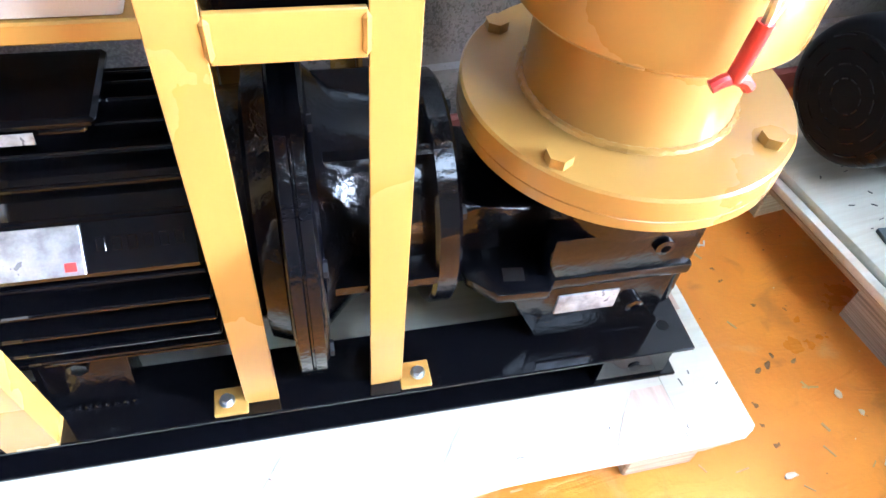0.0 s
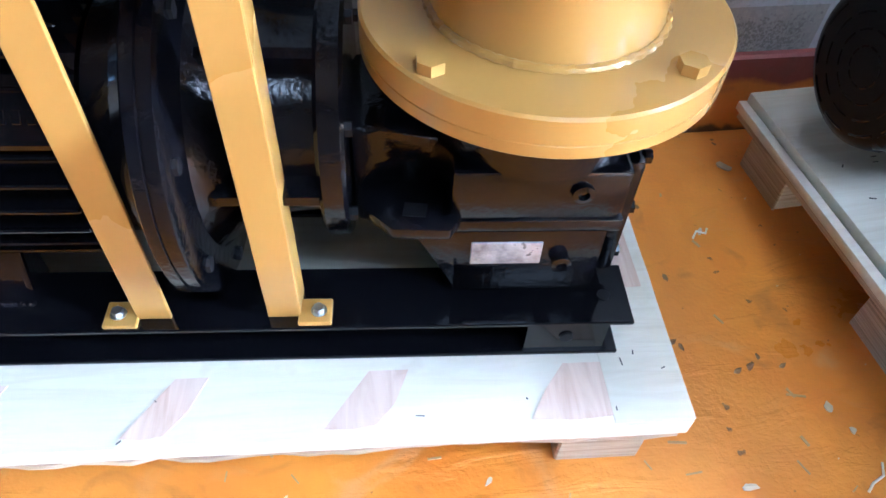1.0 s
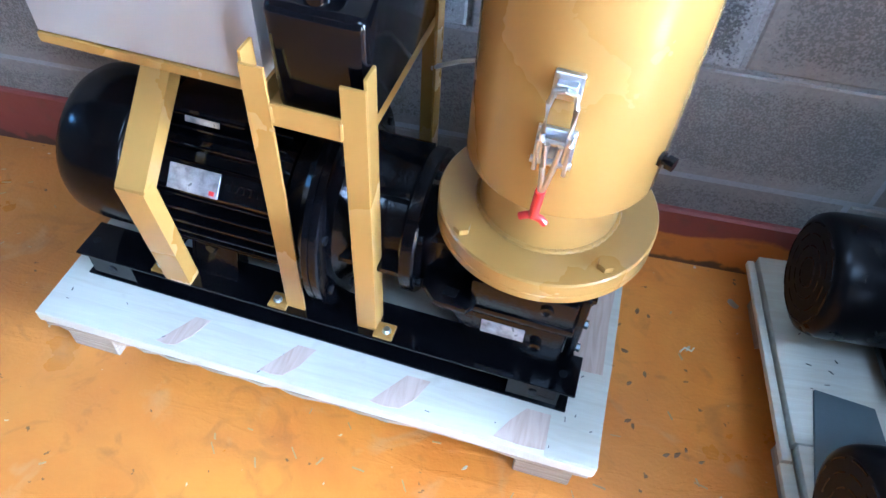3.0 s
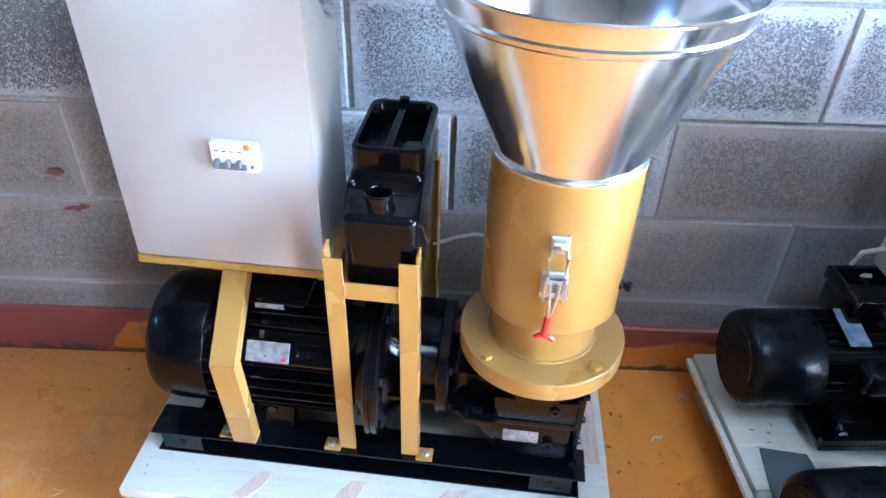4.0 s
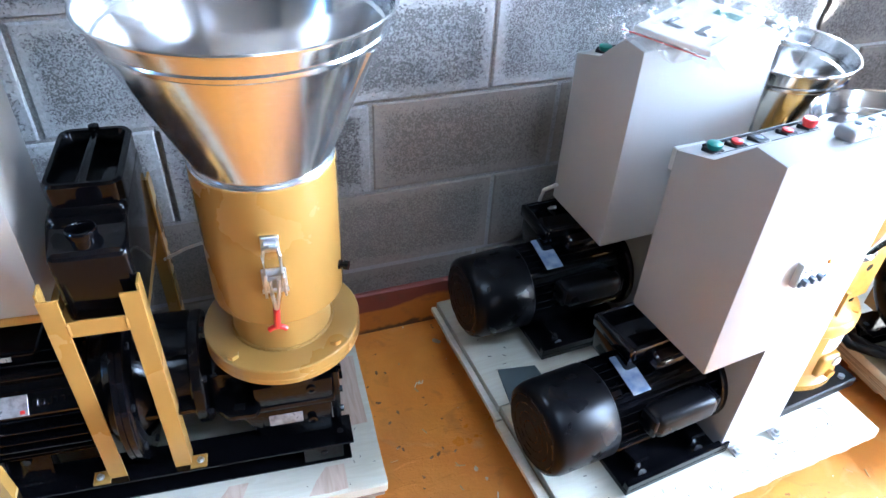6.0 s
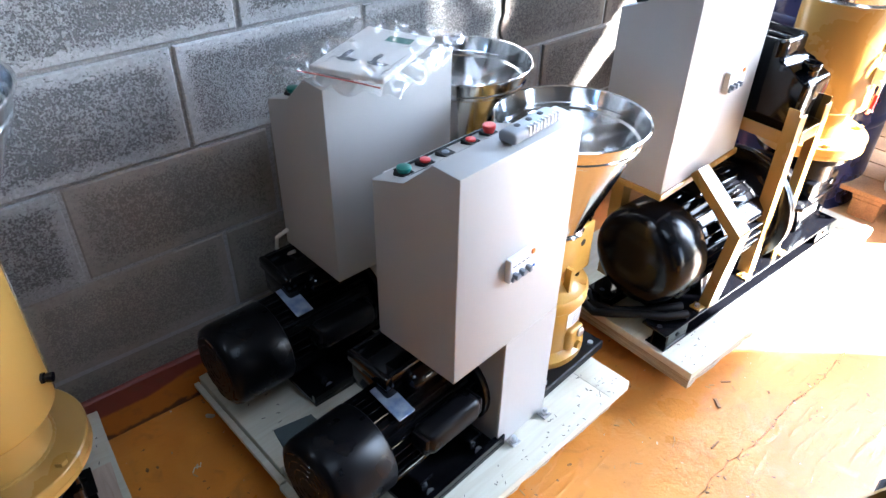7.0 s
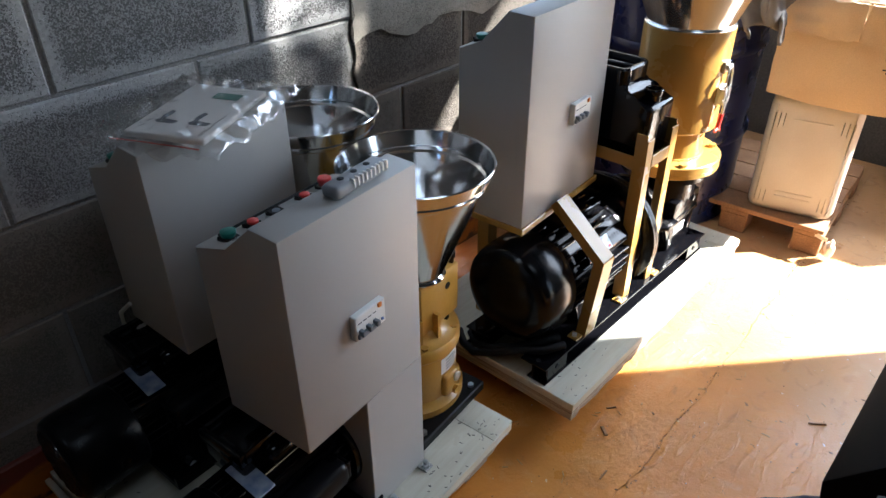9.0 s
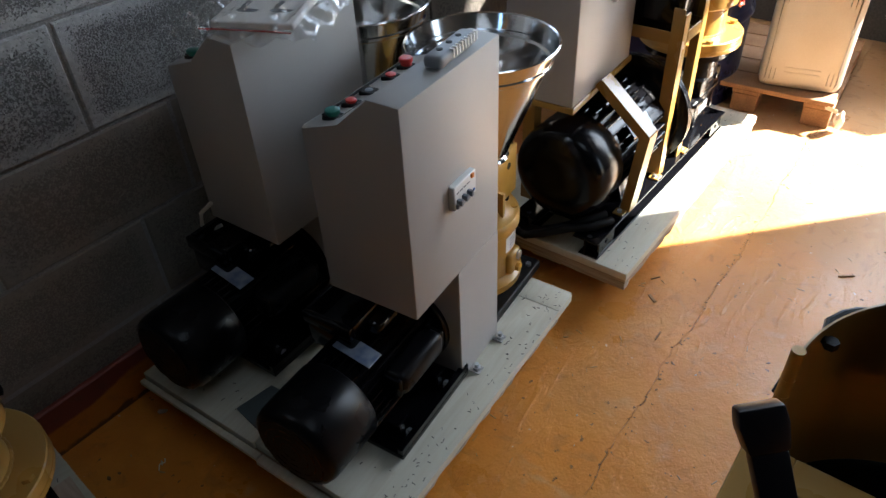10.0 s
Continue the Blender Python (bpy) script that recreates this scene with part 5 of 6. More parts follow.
def small_mill(m, label):
    g = thing("small_pellet_mill", m, label, "pellet mill", "small pellet mills")
    bm = B()
    box(bm, -0.085, 0.15, -0.004, 0.232, 0.0, 0.0122, 0.001)
    box(bm, -0.085, 0.15, -0.004, 0.008, 0.0122, 0.028, 0.001)
    part("base_plate", bm, BLACK, g, "black steel motor base plate")
    small_motor(g)
    control_box(g, 0.0, 0.0, 0.275, 0.278, 0.380, 0.180, 0.111, 0.052, 0.070, 0.150)
    bm = B()
    box(bm, 0.132, 0.278, 0.0, 0.003, 0.0, 0.2755, 0.0006)
    box(bm, 0.132, 0.135, 0.003, 0.10, 0.0, 0.2745, 0.0006)
    for x0 in (0.166, 0.265):
        box(bm, x0 - 0.011, x0 + 0.011, -0.024, -0.0002, 0.0, 0.003, 0.0006)
    guard = part("belt_guard", bm, WHITE, g, "light grey folded sheet guard leg")
    for x0 in (0.166, 0.265):
        bm = B()
        hexhead(bm, (x0, -0.014, 0.003), 0.0085, 0.007)
        rod(bm, (x0, -0.014, 0.003), (x0, -0.014, 0.018), 0.0045, 10)
        part("bolt", bm, ZINC, guard, "bright zinc nut and stud")
    # gold gear housing
    cx, cy = 0.412, 0.137
    bm = B()
    box(bm, 0.292, 0.516, 0.012, 0.236, 0.0, 0.024, 0.003)
    pad = part("base_pad", bm, RUBBER, g, "black base pad")
    for x0 in (0.315, 0.485):
        for y0 in (0.028, 0.222):
            bm = B()
            hexhead(bm, (x0, y0, 0.024), 0.007, 0.006)
            part("bolt", bm, ZINC, pad)
    bm = B()
    lathe(bm, [(0.050, 0.024), (0.111, 0.026), (0.113, 0.030), (0.113, 0.044), (0.104, 0.050), (0.098, 0.058), (0.097, 0.165), (0.103, 0.168), (0.106, 0.172), (0.106, 0.192), (0.102, 0.198), (0.080, 0.206), (0.066, 0.222), (0.064, 0.236), (0.066, 0.240), (0.064, 0.336), (0.04, 0.339)], "z", (cx, cy, 0), 48)
    body = part("gear_housing", bm, GOLD, g, "gold painted cast gear housing")
    bolt_ring(body, "bolt", (cx, cy, 0.196), 0.093, 6, 0.008, 0.008, GOLD, -62)
    bolt_ring(body, "bolt", (cx, cy, 0.046), 0.105, 6, 0.008, 0.010, GOLD, -75)
    for a in (-95, -40, 30, 100, 170, 235):
        bm = B()
        d = Vector((math.cos(radians(a)), math.sin(radians(a)), 0))
        p = Vector((cx, cy, 0)) + d * 0.07
        bar(bm, p + Vector((0, 0, 0.205)), p + Vector((0, 0, 0.262)), 0.008, 0.03, d)
        part("rib", bm, GOLD, body)
    bm = B()
    box(bm, cx - 0.045, cx + 0.078, cy - 0.070, cy + 0.03, 0.222, 0.338, 0.004, 2)
    blockp = part("bearing_block", bm, GOLD, body)
    bm = B()
    lathe(bm, [(0.008, 0.0685), (0.008, 0.0665), (0.001, 0.0665)], "y", (cx + 0.040, 0, 0.300), 14)
    part("bolt_hole", bm, RUBBER, body)
    for x0, z0 in ((cx + 0.066, 0.338), (cx + 0.045, 0.200)):
        bm = B()
        rod(bm, (x0, cy - 0.060, z0 - 0.006), (x0, cy - 0.060, z0 + 0.018), 0.0055, 12)
        rod(bm, (x0, cy - 0.060, z0 + 0.012), (x0, cy - 0.060, z0 + 0.026), 0.0085, 12)
        part("cap_screw", bm, BLACK, body, "black socket cap screw")
    # level glass and drain plug on a flat boss
    bm = B()
    box(bm, cx - 0.018, cx + 0.034, cy - 0.109, cy - 0.06, 0.055, 0.112, 0.010, 3)
    part("boss", bm, GOLD, body)
    bm = B()
    lathe(bm, [(0.011, 0.031), (0.011, 0.025), (0.007, 0.023), (0.001, 0.023)], "y", (cx + 0.018, 0, 0.096), 18)
    part("oil_level_glass", bm, ZINC, body, "small bright oil level glass")
    bm = B()
    hexhead(bm, (cx + 0.012, 0.030, 0.066), 0.0105, -0.010, "y")
    part("drain_plug", bm, GOLD, body)
    bm = B()
    for k in range(7):
        a0, a1 = radians(-101 + k * 7), radians(-101 + (k + 1) * 7)
        r = 0.0982
        vs = [bm.verts.new((cx + r * math.cos(a), cy + r * math.sin(a), zz)) for a, zz in ((a0, 0.118), (a1, 0.118), (a1, 0.158), (a0, 0.158))]
        bm.faces.new(vs)
    bmesh.ops.remove_doubles(bm, verts=bm.verts, dist=0.0001)
    part("warning_label", bm, PAPER, body, "white paper label with faint print")
    bm = B()
    for k in range(4):
        a0, a1 = radians(-93), radians(-67 - 5 * (k % 2))
        vs = [bm.verts.new((cx + 0.0988 * math.cos(a0 + (a1 - a0) * j / 4), cy + 0.0988 * math.sin(a0 + (a1 - a0) * j / 4), zz)) for j in range(5) for zz in (0.124 + k * 0.008, 0.1275 + k * 0.008)]
        for j in range(4):
            bm.faces.new((vs[2 * j], vs[2 * j + 2], vs[2 * j + 3], vs[2 * j + 1]))
    part("print", bm, GREYPL, body)
    hopper(g, (0.410, 0.106), 0.046, 0.338, 0.1415, 0.577, BRIGHTGALV)
    bm = B()
    lathe(bm, [(0.046, 0.3385), (0.0525, 0.3385), (0.0535, 0.342), (0.0515, 0.3455), (0.047, 0.345)], "z", (0.410, 0.106, 0), 48, cap=False)
    part("collar_ring", bm, BRIGHTGALV, g, "bright rolled ring at the foot of the hopper")
    # yellow prop behind the hopper
    bm = B()
    bar(bm, (0.478, 0.20, 0.024), (0.478, 0.20, 0.30), 0.022, 0.022)
    part("prop", bm, YELLOW, g)
    return g


B_POSE = pose(1.184, -0.625, 0.112, 0, 0, 6)
R_POSE = pose(1.172, -0.310, 0.134, 0, 0, 2.8)
small_b = small_mill(B_POSE, "small gold pellet mill with grey control box, remote control on top")
small_back = copy_thing(small_b, R_POSE)
tagged(small_back, "small gold pellet mill with grey control box, bagged leaflet on top")
pallet(pose(0.972, -0.710, 0.11, 0, 0, 3.5), 0.692, 0.648, "pale plywood pallet with staples carrying two small mills", 2, (), seed=7, inset=0.03, ledge=0.018)

bm = B()
prism(bm, [(0.998, -0.300), (1.077, -0.312), (1.085, -0.39), (1.03, -0.46), (0.978, -0.465)], "z", 0.1105, 0.1165, 0.001)
solid("rubber_sheet", bm, SHEETGREY, "scrap of grey rubber sheet lying on the pallet", "rubber sheet")

bm = B()
tube(bm, [(1.157, -0.15, 0.45), (1.147, -0.12, 0.42), (1.152, -0.10, 0.38), (1.167, -0.105, 0.36), (1.182, -0.12, 0.37)], 0.004, 8)
solid("cable", bm, WIRE, "short white cable hanging from the control box", "cable")

# leaflet in a clear bag on the rear control box
bagm = R_POSE @ pose(0.146, 0.052, 0.6605, 1.5, 0, 26)
bm = B()
box(bm, -0.107, 0.107, -0.067, 0.067, 0.0, 0.010, 0.002)
leaf = solid("booklet", bm, PAPER, "white instruction booklet with small machine pictures", "booklet", m=bagm)
for px, py in ((-0.040, 0.024), (-0.036, -0.030)):
    bm = B()
    prism(bm, [(px - 0.022, py - 0.014), (px - 0.012, py - 0.018), (px - 0.008, py + 0.008), (px + 0.022, py + 0.006), (px + 0.026, py + 0.014), (px + 0.004, py + 0.017), (px - 0.010, py + 0.014), (px - 0.018, py + 0.019), (px - 0.024, py + 0.012)], "z", 0.0095, 0.0106)
    part("picture", bm, INK, leaf, "dark printed picture of a machine")
bm = B()
box(bm, 0.050, 0.076, -0.040, 0.006, 0.0095, 0.0106)
part("picture", bm, GREEN, leaf, "green printed panel")
bm = B()
nx, ny = 56, 40
grid = []
for j in range(ny + 1):
    rowv = []
    for i in range(nx + 1):
        u, v = i / nx * 2 - 1, j / ny * 2 - 1
        edge = max(abs(u), abs(v))
        crease = 0.020 * (0.4 - abs(noise.noise((u * 3.1 + v, v * 3.3, 2.0)))) + 0.010 * (0.4 - abs(noise.noise((u * 7.0, v * 6.0 - u * 2, 5.0))))
        zz = 0.013 + crease * (0.25 + 1.3 * edge) - 0.10 * max(0, edge - 0.70) ** 1.3
        rowv.append(bm.verts.new((u * 0.156 + 0.012 * noise.noise((u * 2, v * 2, 7)), v * 0.118 + 0.012 * noise.noise((u * 2, v * 2, 9)), max(zz, 0.0125) if abs(u) < 0.72 and abs(v) < 0.62 else max(zz, -0.022))))
    grid.append(rowv)
for j in range(ny):
    for i in range(nx):
        bm.faces.new((grid[j][i], grid[j][i + 1], grid[j + 1][i + 1], grid[j + 1][i]))
bag = solid("plastic_bag", bm, FILM, "crumpled clear plastic bag over the booklet", "plastic bag", m=bagm, smooth=40)
sol = bag.modifiers.new("thickness", "SOLIDIFY")
sol.thickness = 0.0006
bm = B()
tube(bm, [(-0.128, 0.075, 0.006), (-0.129, 0.045, 0.007), (-0.127, 0.015, 0.006), (-0.130, -0.015, 0.007), (-0.128, -0.045, 0.006), (-0.126, -0.070, 0.004)], 0.0011, 6)
part("zip_strip", bm, RED, bag, "thin red seal line along the bag's mouth")

# remote control on the front control box
bm = B()
box(bm, -0.058, 0.058, -0.016, 0.016, 0.0, 0.019, 0.007, 3)
REMOTEGREY = material("grey_remote_plastic", (0.27, 0.285, 0.31), 0.4, mottle=0.2)
remote = thing("remote_control", B_POSE @ pose(0.174, 0.024, 0.6575, -2, 0, 2.5), "grey plastic hand-held remote with ribbed sides", "remote control")
part("case", bm, REMOTEGREY, remote)
bm = B()
for k in range(9):
    box(bm, -0.024 + k * 0.009, -0.021 + k * 0.009, -0.0172, -0.010, 0.007, 0.0196)
part("ribs", bm, PLASTIC, remote, "pale grip ribs")
bm = B()
for k in range(3):
    lathe(bm, [(0.005, 0.018), (0.005, 0.020), (0.001, 0.0205)], "z", (-0.03 + k * 0.028, 0.002, 0), 14)
part("keys", bm, RUBBER, remote)

# ---- beyond the second mill ----
def steel_drum(m, label):
    g = thing("steel_drum", m, label, "drum")
    bm = B()
    lathe(bm, [(0.001, 0.012), (0.262, 0.012), (0.272, 0.0), (0.277, 0.006), (0.273, 0.02), (0.273, 0.862), (0.264, 0.864)], "z", (0, 0, 0), 64, cap=False)
    part("barrel", bm, DRUMBLUE, g)
    for zc in (0.30, 0.59):
        bm = B()
        lathe(bm, [(0.272, zc - 0.02), (0.281, zc - 0.006), (0.281, zc + 0.006), (0.272, zc + 0.02)], "z", (0, 0, 0), 64, cap=False)
        part("hoop", bm, DRUMBLUE, g)
    bm = B()
    lathe(bm, [(0.270, 0.858), (0.279, 0.866), (0.279, 0.876), (0.274, 0.882), (0.267, 0.880), (0.263, 0.868), (0.001, 0.866)], "z", (0, 0, 0), 64, cap=False)
    lid = part("lid", bm, DRUMBLUE, g)
    bm = B()
    lathe(bm, [(0.030, 0.866), (0.030, 0.876), (0.024, 0.879), (0.001, 0.879)], "z", (-0.17, -0.06, 0), 20, cap=False)
    part("bung", bm, RUBBER, lid, "black bung cap")
    return g


steel_drum(pose(3.01, -0.285, 0.0), "navy blue painted steel drum by the block wall")

pd = thing("pallet", pose(2.942, -0.904, 0.095, 0, 0, 4), "rough wooden pallet carrying a canister and carton", "pallet", "plywood pallets")
rngp = random.Random(17)
for k in range(5):
    bm = B()
    prism(bm, [(k * 0.118, 0.0 + rngp.uniform(0, 0.006)), (k * 0.118 + 0.112, rngp.uniform(0, 0.006)), (k * 0.118 + 0.110, 0.55), (k * 0.118 + 0.001, 0.55)], "z", -0.016, 0.0, 0.0015)
    part("deck_board", bm, RAWWOOD, pd)
for y0 in (0.0, 0.23, 0.455):
    bm = B()
    box(bm, 0.002, 0.58, y0, y0 + 0.09, -0.030, -0.0165, 0.0015)
    part("bearer", bm, RAWWOOD, pd)
    for x0 in (0.004, 0.24, 0.48):
        bm = B()
        box(bm, x0, x0 + 0.09, y0 + 0.002, y0 + 0.088, -0.095, -0.0305, 0.003)
        part("foot_block", bm, RAWWOOD, pd)
bm = B()
r = bmesh.ops.create_icosphere(bm, subdivisions=3, radius=0.02)
for v in r["verts"]:
    v.co = Vector((v.co.x * 1.2, v.co.y * 0.7, v.co.z * 1.5)) * (1 + 0.5 * noise.noise(v.co * 70))
bm2 = B()
bar(bm2, (-0.012, 0.012, 0.03), (0.004, 0.07, 0.034), 0.014, 0.001, (-1, 0, 0))
tape = solid("tape_scrap", bm, POLY, "scrap of white wrapping tape at the pallet corner", "tape", m=pose(2.944, -0.930, 0.045), smooth=40)
part("strip", bm2, POLY, tape)


def canister(m):
    """A blow-moulded jerrycan: rounded shoulders, a sunk front panel and vertical ribs at the edges."""
    g = thing("canister", m, "dusty white plastic canister with ribbed edges on a pallet", "canister")
    bm = B()
    outline = []
    hx, hy, rr = 0.125, 0.128, 0.035
    for cx_, cy_, a0 in ((hx - rr, hy - rr, 0), (-hx + rr, hy - rr, 90), (-hx + rr, -hy + rr, 180), (hx - rr, -hy + rr, 270)):
        for k in range(6):
            a = radians(a0 + 18 * k)
            outline.append((cx_ + rr * math.cos(a), cy_ + rr * math.sin(a)))
    rings = []
    for f, zz in ((0.80, 0.0), (0.95, 0.006), (1.0, 0.025), (1.0, 0.345), (0.985, 0.362), (0.93, 0.376), (0.80, 0.384), (0.3, 0.388)):
        rings.append([bm.verts.new((a * f, b2 * f, zz)) for a, b2 in outline])
    for ra, rb in zip(rings, rings[1:]):
        for k in range(len(outline)):
            bm.faces.new((ra[k], ra[(k + 1) % len(outline)], rb[(k + 1) % len(outline)], rb[k]))
    bm.faces.new(rings[0]), bm.faces.new(rings[-1])
    part("body", bm, HDPE, g, "", 60)
    for s in (-1, 1):
        for k in range(3):
            bm = B()
            y0 = s * (0.080 + k * 0.0135)
            tube(bm, [(-0.119, y0, 0.018), (-0.1225, y0, 0.03), (-0.1225, y0, 0.33), (-0.119, y0, 0.352)], 0.0036, 10)
            part("rib", bm, HDPE, g)
    for z0 in (0.058, 0.074, 0.315):
        bm = B()
        tube(bm, [(-0.120, -0.058, z0), (-0.1225, -0.05, z0), (-0.1225, 0.05, z0), (-0.120, 0.058, z0)], 0.0042, 10)
        part("rib", bm, HDPE, g)
    bm = B()
    lathe(bm, [(0.022, 0.372), (0.027, 0.384), (0.028, 0.386), (0.028, 0.420), (0.025, 0.426), (0.001, 0.427)], "z", (0.045, -0.075, 0), 24)
    part("cap", bm, RUBBER, g, "black screw cap")
    return g


canister(pose(3.095, -0.747, 0.0955, 0, 0, 13))


def carton(m):
    """An old open carton: bulging walls of corrugated board, one wide flap folded down in front, the others torn."""
    g = thing("cardboard_box", m, "battered open brown cardboard box with torn flaps", "box")
    w, d, h, t = 0.155, 0.20, 0.285, 0.005

    def sheet(name, n_, m_, at, label=""):
        """A board of thickness t over a grid; at(u, v) gives the place and the way out."""
        bm = B()
        lay = []
        for side in (0, 1):
            lay.append([])
            for j in range(m_ + 1):
                lay[side].append([])
                for i in range(n_ + 1):
                    p, o = at(i / n_, j / m_)
                    lay[side][j].append(bm.verts.new(p + o * (t * side)))
        for side in (0, 1):
            for j in range(m_):
                for i in range(n_):
                    bm.faces.new((lay[side][j][i], lay[side][j][i + 1], lay[side][j + 1][i + 1], lay[side][j + 1][i]))
        for j in range(m_):
            for i in (0, n_):
                bm.faces.new((lay[0][j][i], lay[0][j + 1][i], lay[1][j + 1][i], lay[1][j][i]))
        for i in range(n_):
            for j in (0, m_):
                bm.faces.new((lay[0][j][i], lay[0][j][i + 1], lay[1][j][i + 1], lay[1][j][i]))
        return part(name, bm, CARD, g, label, 50)

    def wall_at(a, b2, seed, torn):
        a, b2 = Vector((*a, 0)), Vector((*b2, 0))
        out = Vector(((b2 - a).y, -(b2 - a).x, 0)).normalized()

        def at(u, v):
            bulge = 0.020 * math.sin(math.pi * u) * math.sin(math.pi * min(1, v * 1.1 + 0.05)) + 0.005 * noise.noise((u * 5, v * 4, seed))
            top = h + torn * (0.5 + noise.noise((u * 11, seed, 0.3)))
            sag = -0.012 * math.sin(math.pi * u) * (1 - v) if seed == 4 else 0.0
            return a.lerp(b2, u) + Vector((0, 0, top * v + sag)) + out * bulge, out
        return at
    sheet("panel", 16, 8, wall_at((-w, -d), (w, -d), 1, 0.012))
    sheet("panel", 16, 8, wall_at((w, -d), (w, d), 2, 0.022))
    sheet("panel", 16, 8, wall_at((w, d), (-w, d), 3, 0.03))
    sheet("panel", 16, 8, wall_at((-w, d), (-w, -d), 4, 0.0))

    def flap_at(y0, y1, drop, seed):
        def at(u, v):
            a = v * 1.0
            hang = drop * (1 + 0.10 * noise.noise((u * 8, seed, 1.7)) * v)
            p = Vector((-w - 0.010 - 0.016 * math.sin(min(1, a * 4) * math.pi / 2) - 0.012 * v - 0.020 * math.sin(math.pi * (0.5 * (y0 + y1) + 0.2) / 0.4) * (1 - v),
                        y0 + (y1 - y0) * u, h + 0.006 * math.sin(min(1, v * 4) * math.pi) - hang * max(0.0, v - 0.08)))
            p += Vector((0.006 * noise.noise((u * 6, v * 5, seed)), 0, 0.005 * noise.noise((u * 7, 5.0, seed))))
            return p, Vector((-1, 0, 0))
        return at
    sheet("flap", 16, 8, flap_at(0.196, 0.000, 0.105, 7), "folded-down torn cardboard flap")
    sheet("flap", 16, 8, flap_at(-0.006, -0.192, 0.115, 9))

    def side_flap(u, v):
        return Vector((-w + 2 * w * (0.1 + 0.8 * u), d + 0.010 + 0.03 * v, h - 0.005 + 0.05 * v * (0.6 + noise.noise((u * 6, 2.0, 4.0))))), Vector((0, 1, 0))
    sheet("flap", 12, 4, side_flap)
    bm = B()
    box(bm, -w, w, -d, d, 0.0, 0.006)
    part("bottom", bm, CARD, g)
    bm = B()
    for k in range(8):
        box(bm, -w - 0.0262, -w - 0.0245, -0.135 - 0.004 * (k % 2), -0.090 + 0.008 * (k % 3), 0.105 + k * 0.0085, 0.1085 + k * 0.0085)
    part("print", bm, INK, g, "small dark printed lines")
    return g


carton(pose(3.105, -0.817, 0.4865, 0, 0, 6))
bm = B()
r = bmesh.ops.create_icosphere(bm, subdivisions=4, radius=0.13)
for v in r["verts"]:
    v.co = v.co * (1 + 0.45 * noise.noise(v.co * 13) + 0.15 * noise.noise(v.co * 40)) * 0.95
    v.co.z *= 0.8
solid("crumpled_wrap", bm, POLY, "crumpled white wrapping film inside the cardboard box", "wrapping", m=pose(3.12, -0.815, 0.68), smooth=25)

bm = B()
r = bmesh.ops.create_icosphere(bm, subdivisions=5, radius=0.22)
for v in r["verts"]:
    k = noise.noise(v.co * 6)
    v.co = v.co * (1 + 0.14 * k + 0.05 * abs(noise.noise(v.co * 17)))
    v.co.z = v.co.z * 1.5
    if v.co.z < -0.27:
        v.co.z = -0.27 + 0.01 * noise.noise(v.co * 9)
solid("sack", bm, POLY, "bulging white plastic sack standing on the floor", "sack", m=pose(3.573, -1.129, 0.275), smooth=60)

# grey garment heaped on the drum, one sleeve hanging down
bm = B()
nx, ny = 60, 56
grid = []
for j in range(ny + 1):
    rowv = []
    for i in range(nx + 1):
        u, v = i / nx * 2 - 1, j / ny
        w = 0.12 - 0.075 * max(0.0, v - 0.42) / 0.58 + 0.015 * math.sin(v * 7)
        yc = -0.62 - 0.05 * v
        if v < 0.42:
            xx, zz = 3.05 - 0.30 * v / 0.42, 0.905 + 0.13 * math.sin(math.pi * (0.25 + 0.62 * v / 0.42))
        else:
            f = (v - 0.42) / 0.58
            xx, zz = 2.75 - 0.03 * math.sin(f * 3), 0.93 - 0.27 * f
        fold = 0.030 * math.sin(u * 7 + 3 * math.sin(v * 5)) + 0.025 * noise.noise((u * 3, v * 6, 3)) + 0.012 * noise.noise((u * 9, v * 13, 5))
        rowv.append(bm.verts.new((xx - fold * (0.3 + v), yc + w * u + 0.02 * noise.noise((u * 3, v * 7, 8)), zz + fold * (1.0 - 0.7 * v) - 0.05 * u * u)))
    grid.append(rowv)
for j in range(ny):
    for i in range(nx):
        bm.faces.new((grid[j][i], grid[j][i + 1], grid[j + 1][i + 1], grid[j + 1][i]))
garment = solid("garment", bm, GREYFAB, "crumpled grey garment heaped over the drum, a sleeve hanging down", "garment", m=pose(0.06, 0.045, 0.05), smooth=70)
garment.modifiers.new("thickness", "SOLIDIFY").thickness = 0.008

# ---- machine close to the camera's side of the aisle ----
near = thing("chaff_cutter", pose(0.588, -1.177, 0) @ Matrix.Scale(0.9132, 4) @ pose(-0.552, 1.237, 0), "yellow machine with rolled sheet guard and black lever", "machine")
gc = (1.2824, -1.4746)
bm = B()
seg = 40
ang = [radians(-40 + 126 * i / seg) for i in range(seg + 1)]
for thick in (0.0, 0.003):
    for rr, zz in ((0.2705 - thick, 0.245), (0.2705 - thick, 0.613)):
        for a in ang:
            bm.verts.new((gc[0] + rr * math.cos(a), gc[1] + rr * math.sin(a), zz))
bm.verts.ensure_lookup_table()
k = seg + 1
for i in range(seg):
    bm.faces.new((bm.verts[i], bm.verts[i + 1], bm.verts[k + i + 1], bm.verts[k + i]))
    bm.faces.new((bm.verts[2 * k + i], bm.verts[3 * k + i], bm.verts[3 * k + i + 1], bm.verts[2 * k + i + 1]))
    bm.faces.new((bm.verts[k + i], bm.verts[k + i + 1], bm.verts[3 * k + i + 1], bm.verts[3 * k + i]))
guard = part("guard", bm, YELLOW, near, "rolled yellow sheet guard")
bm = B()
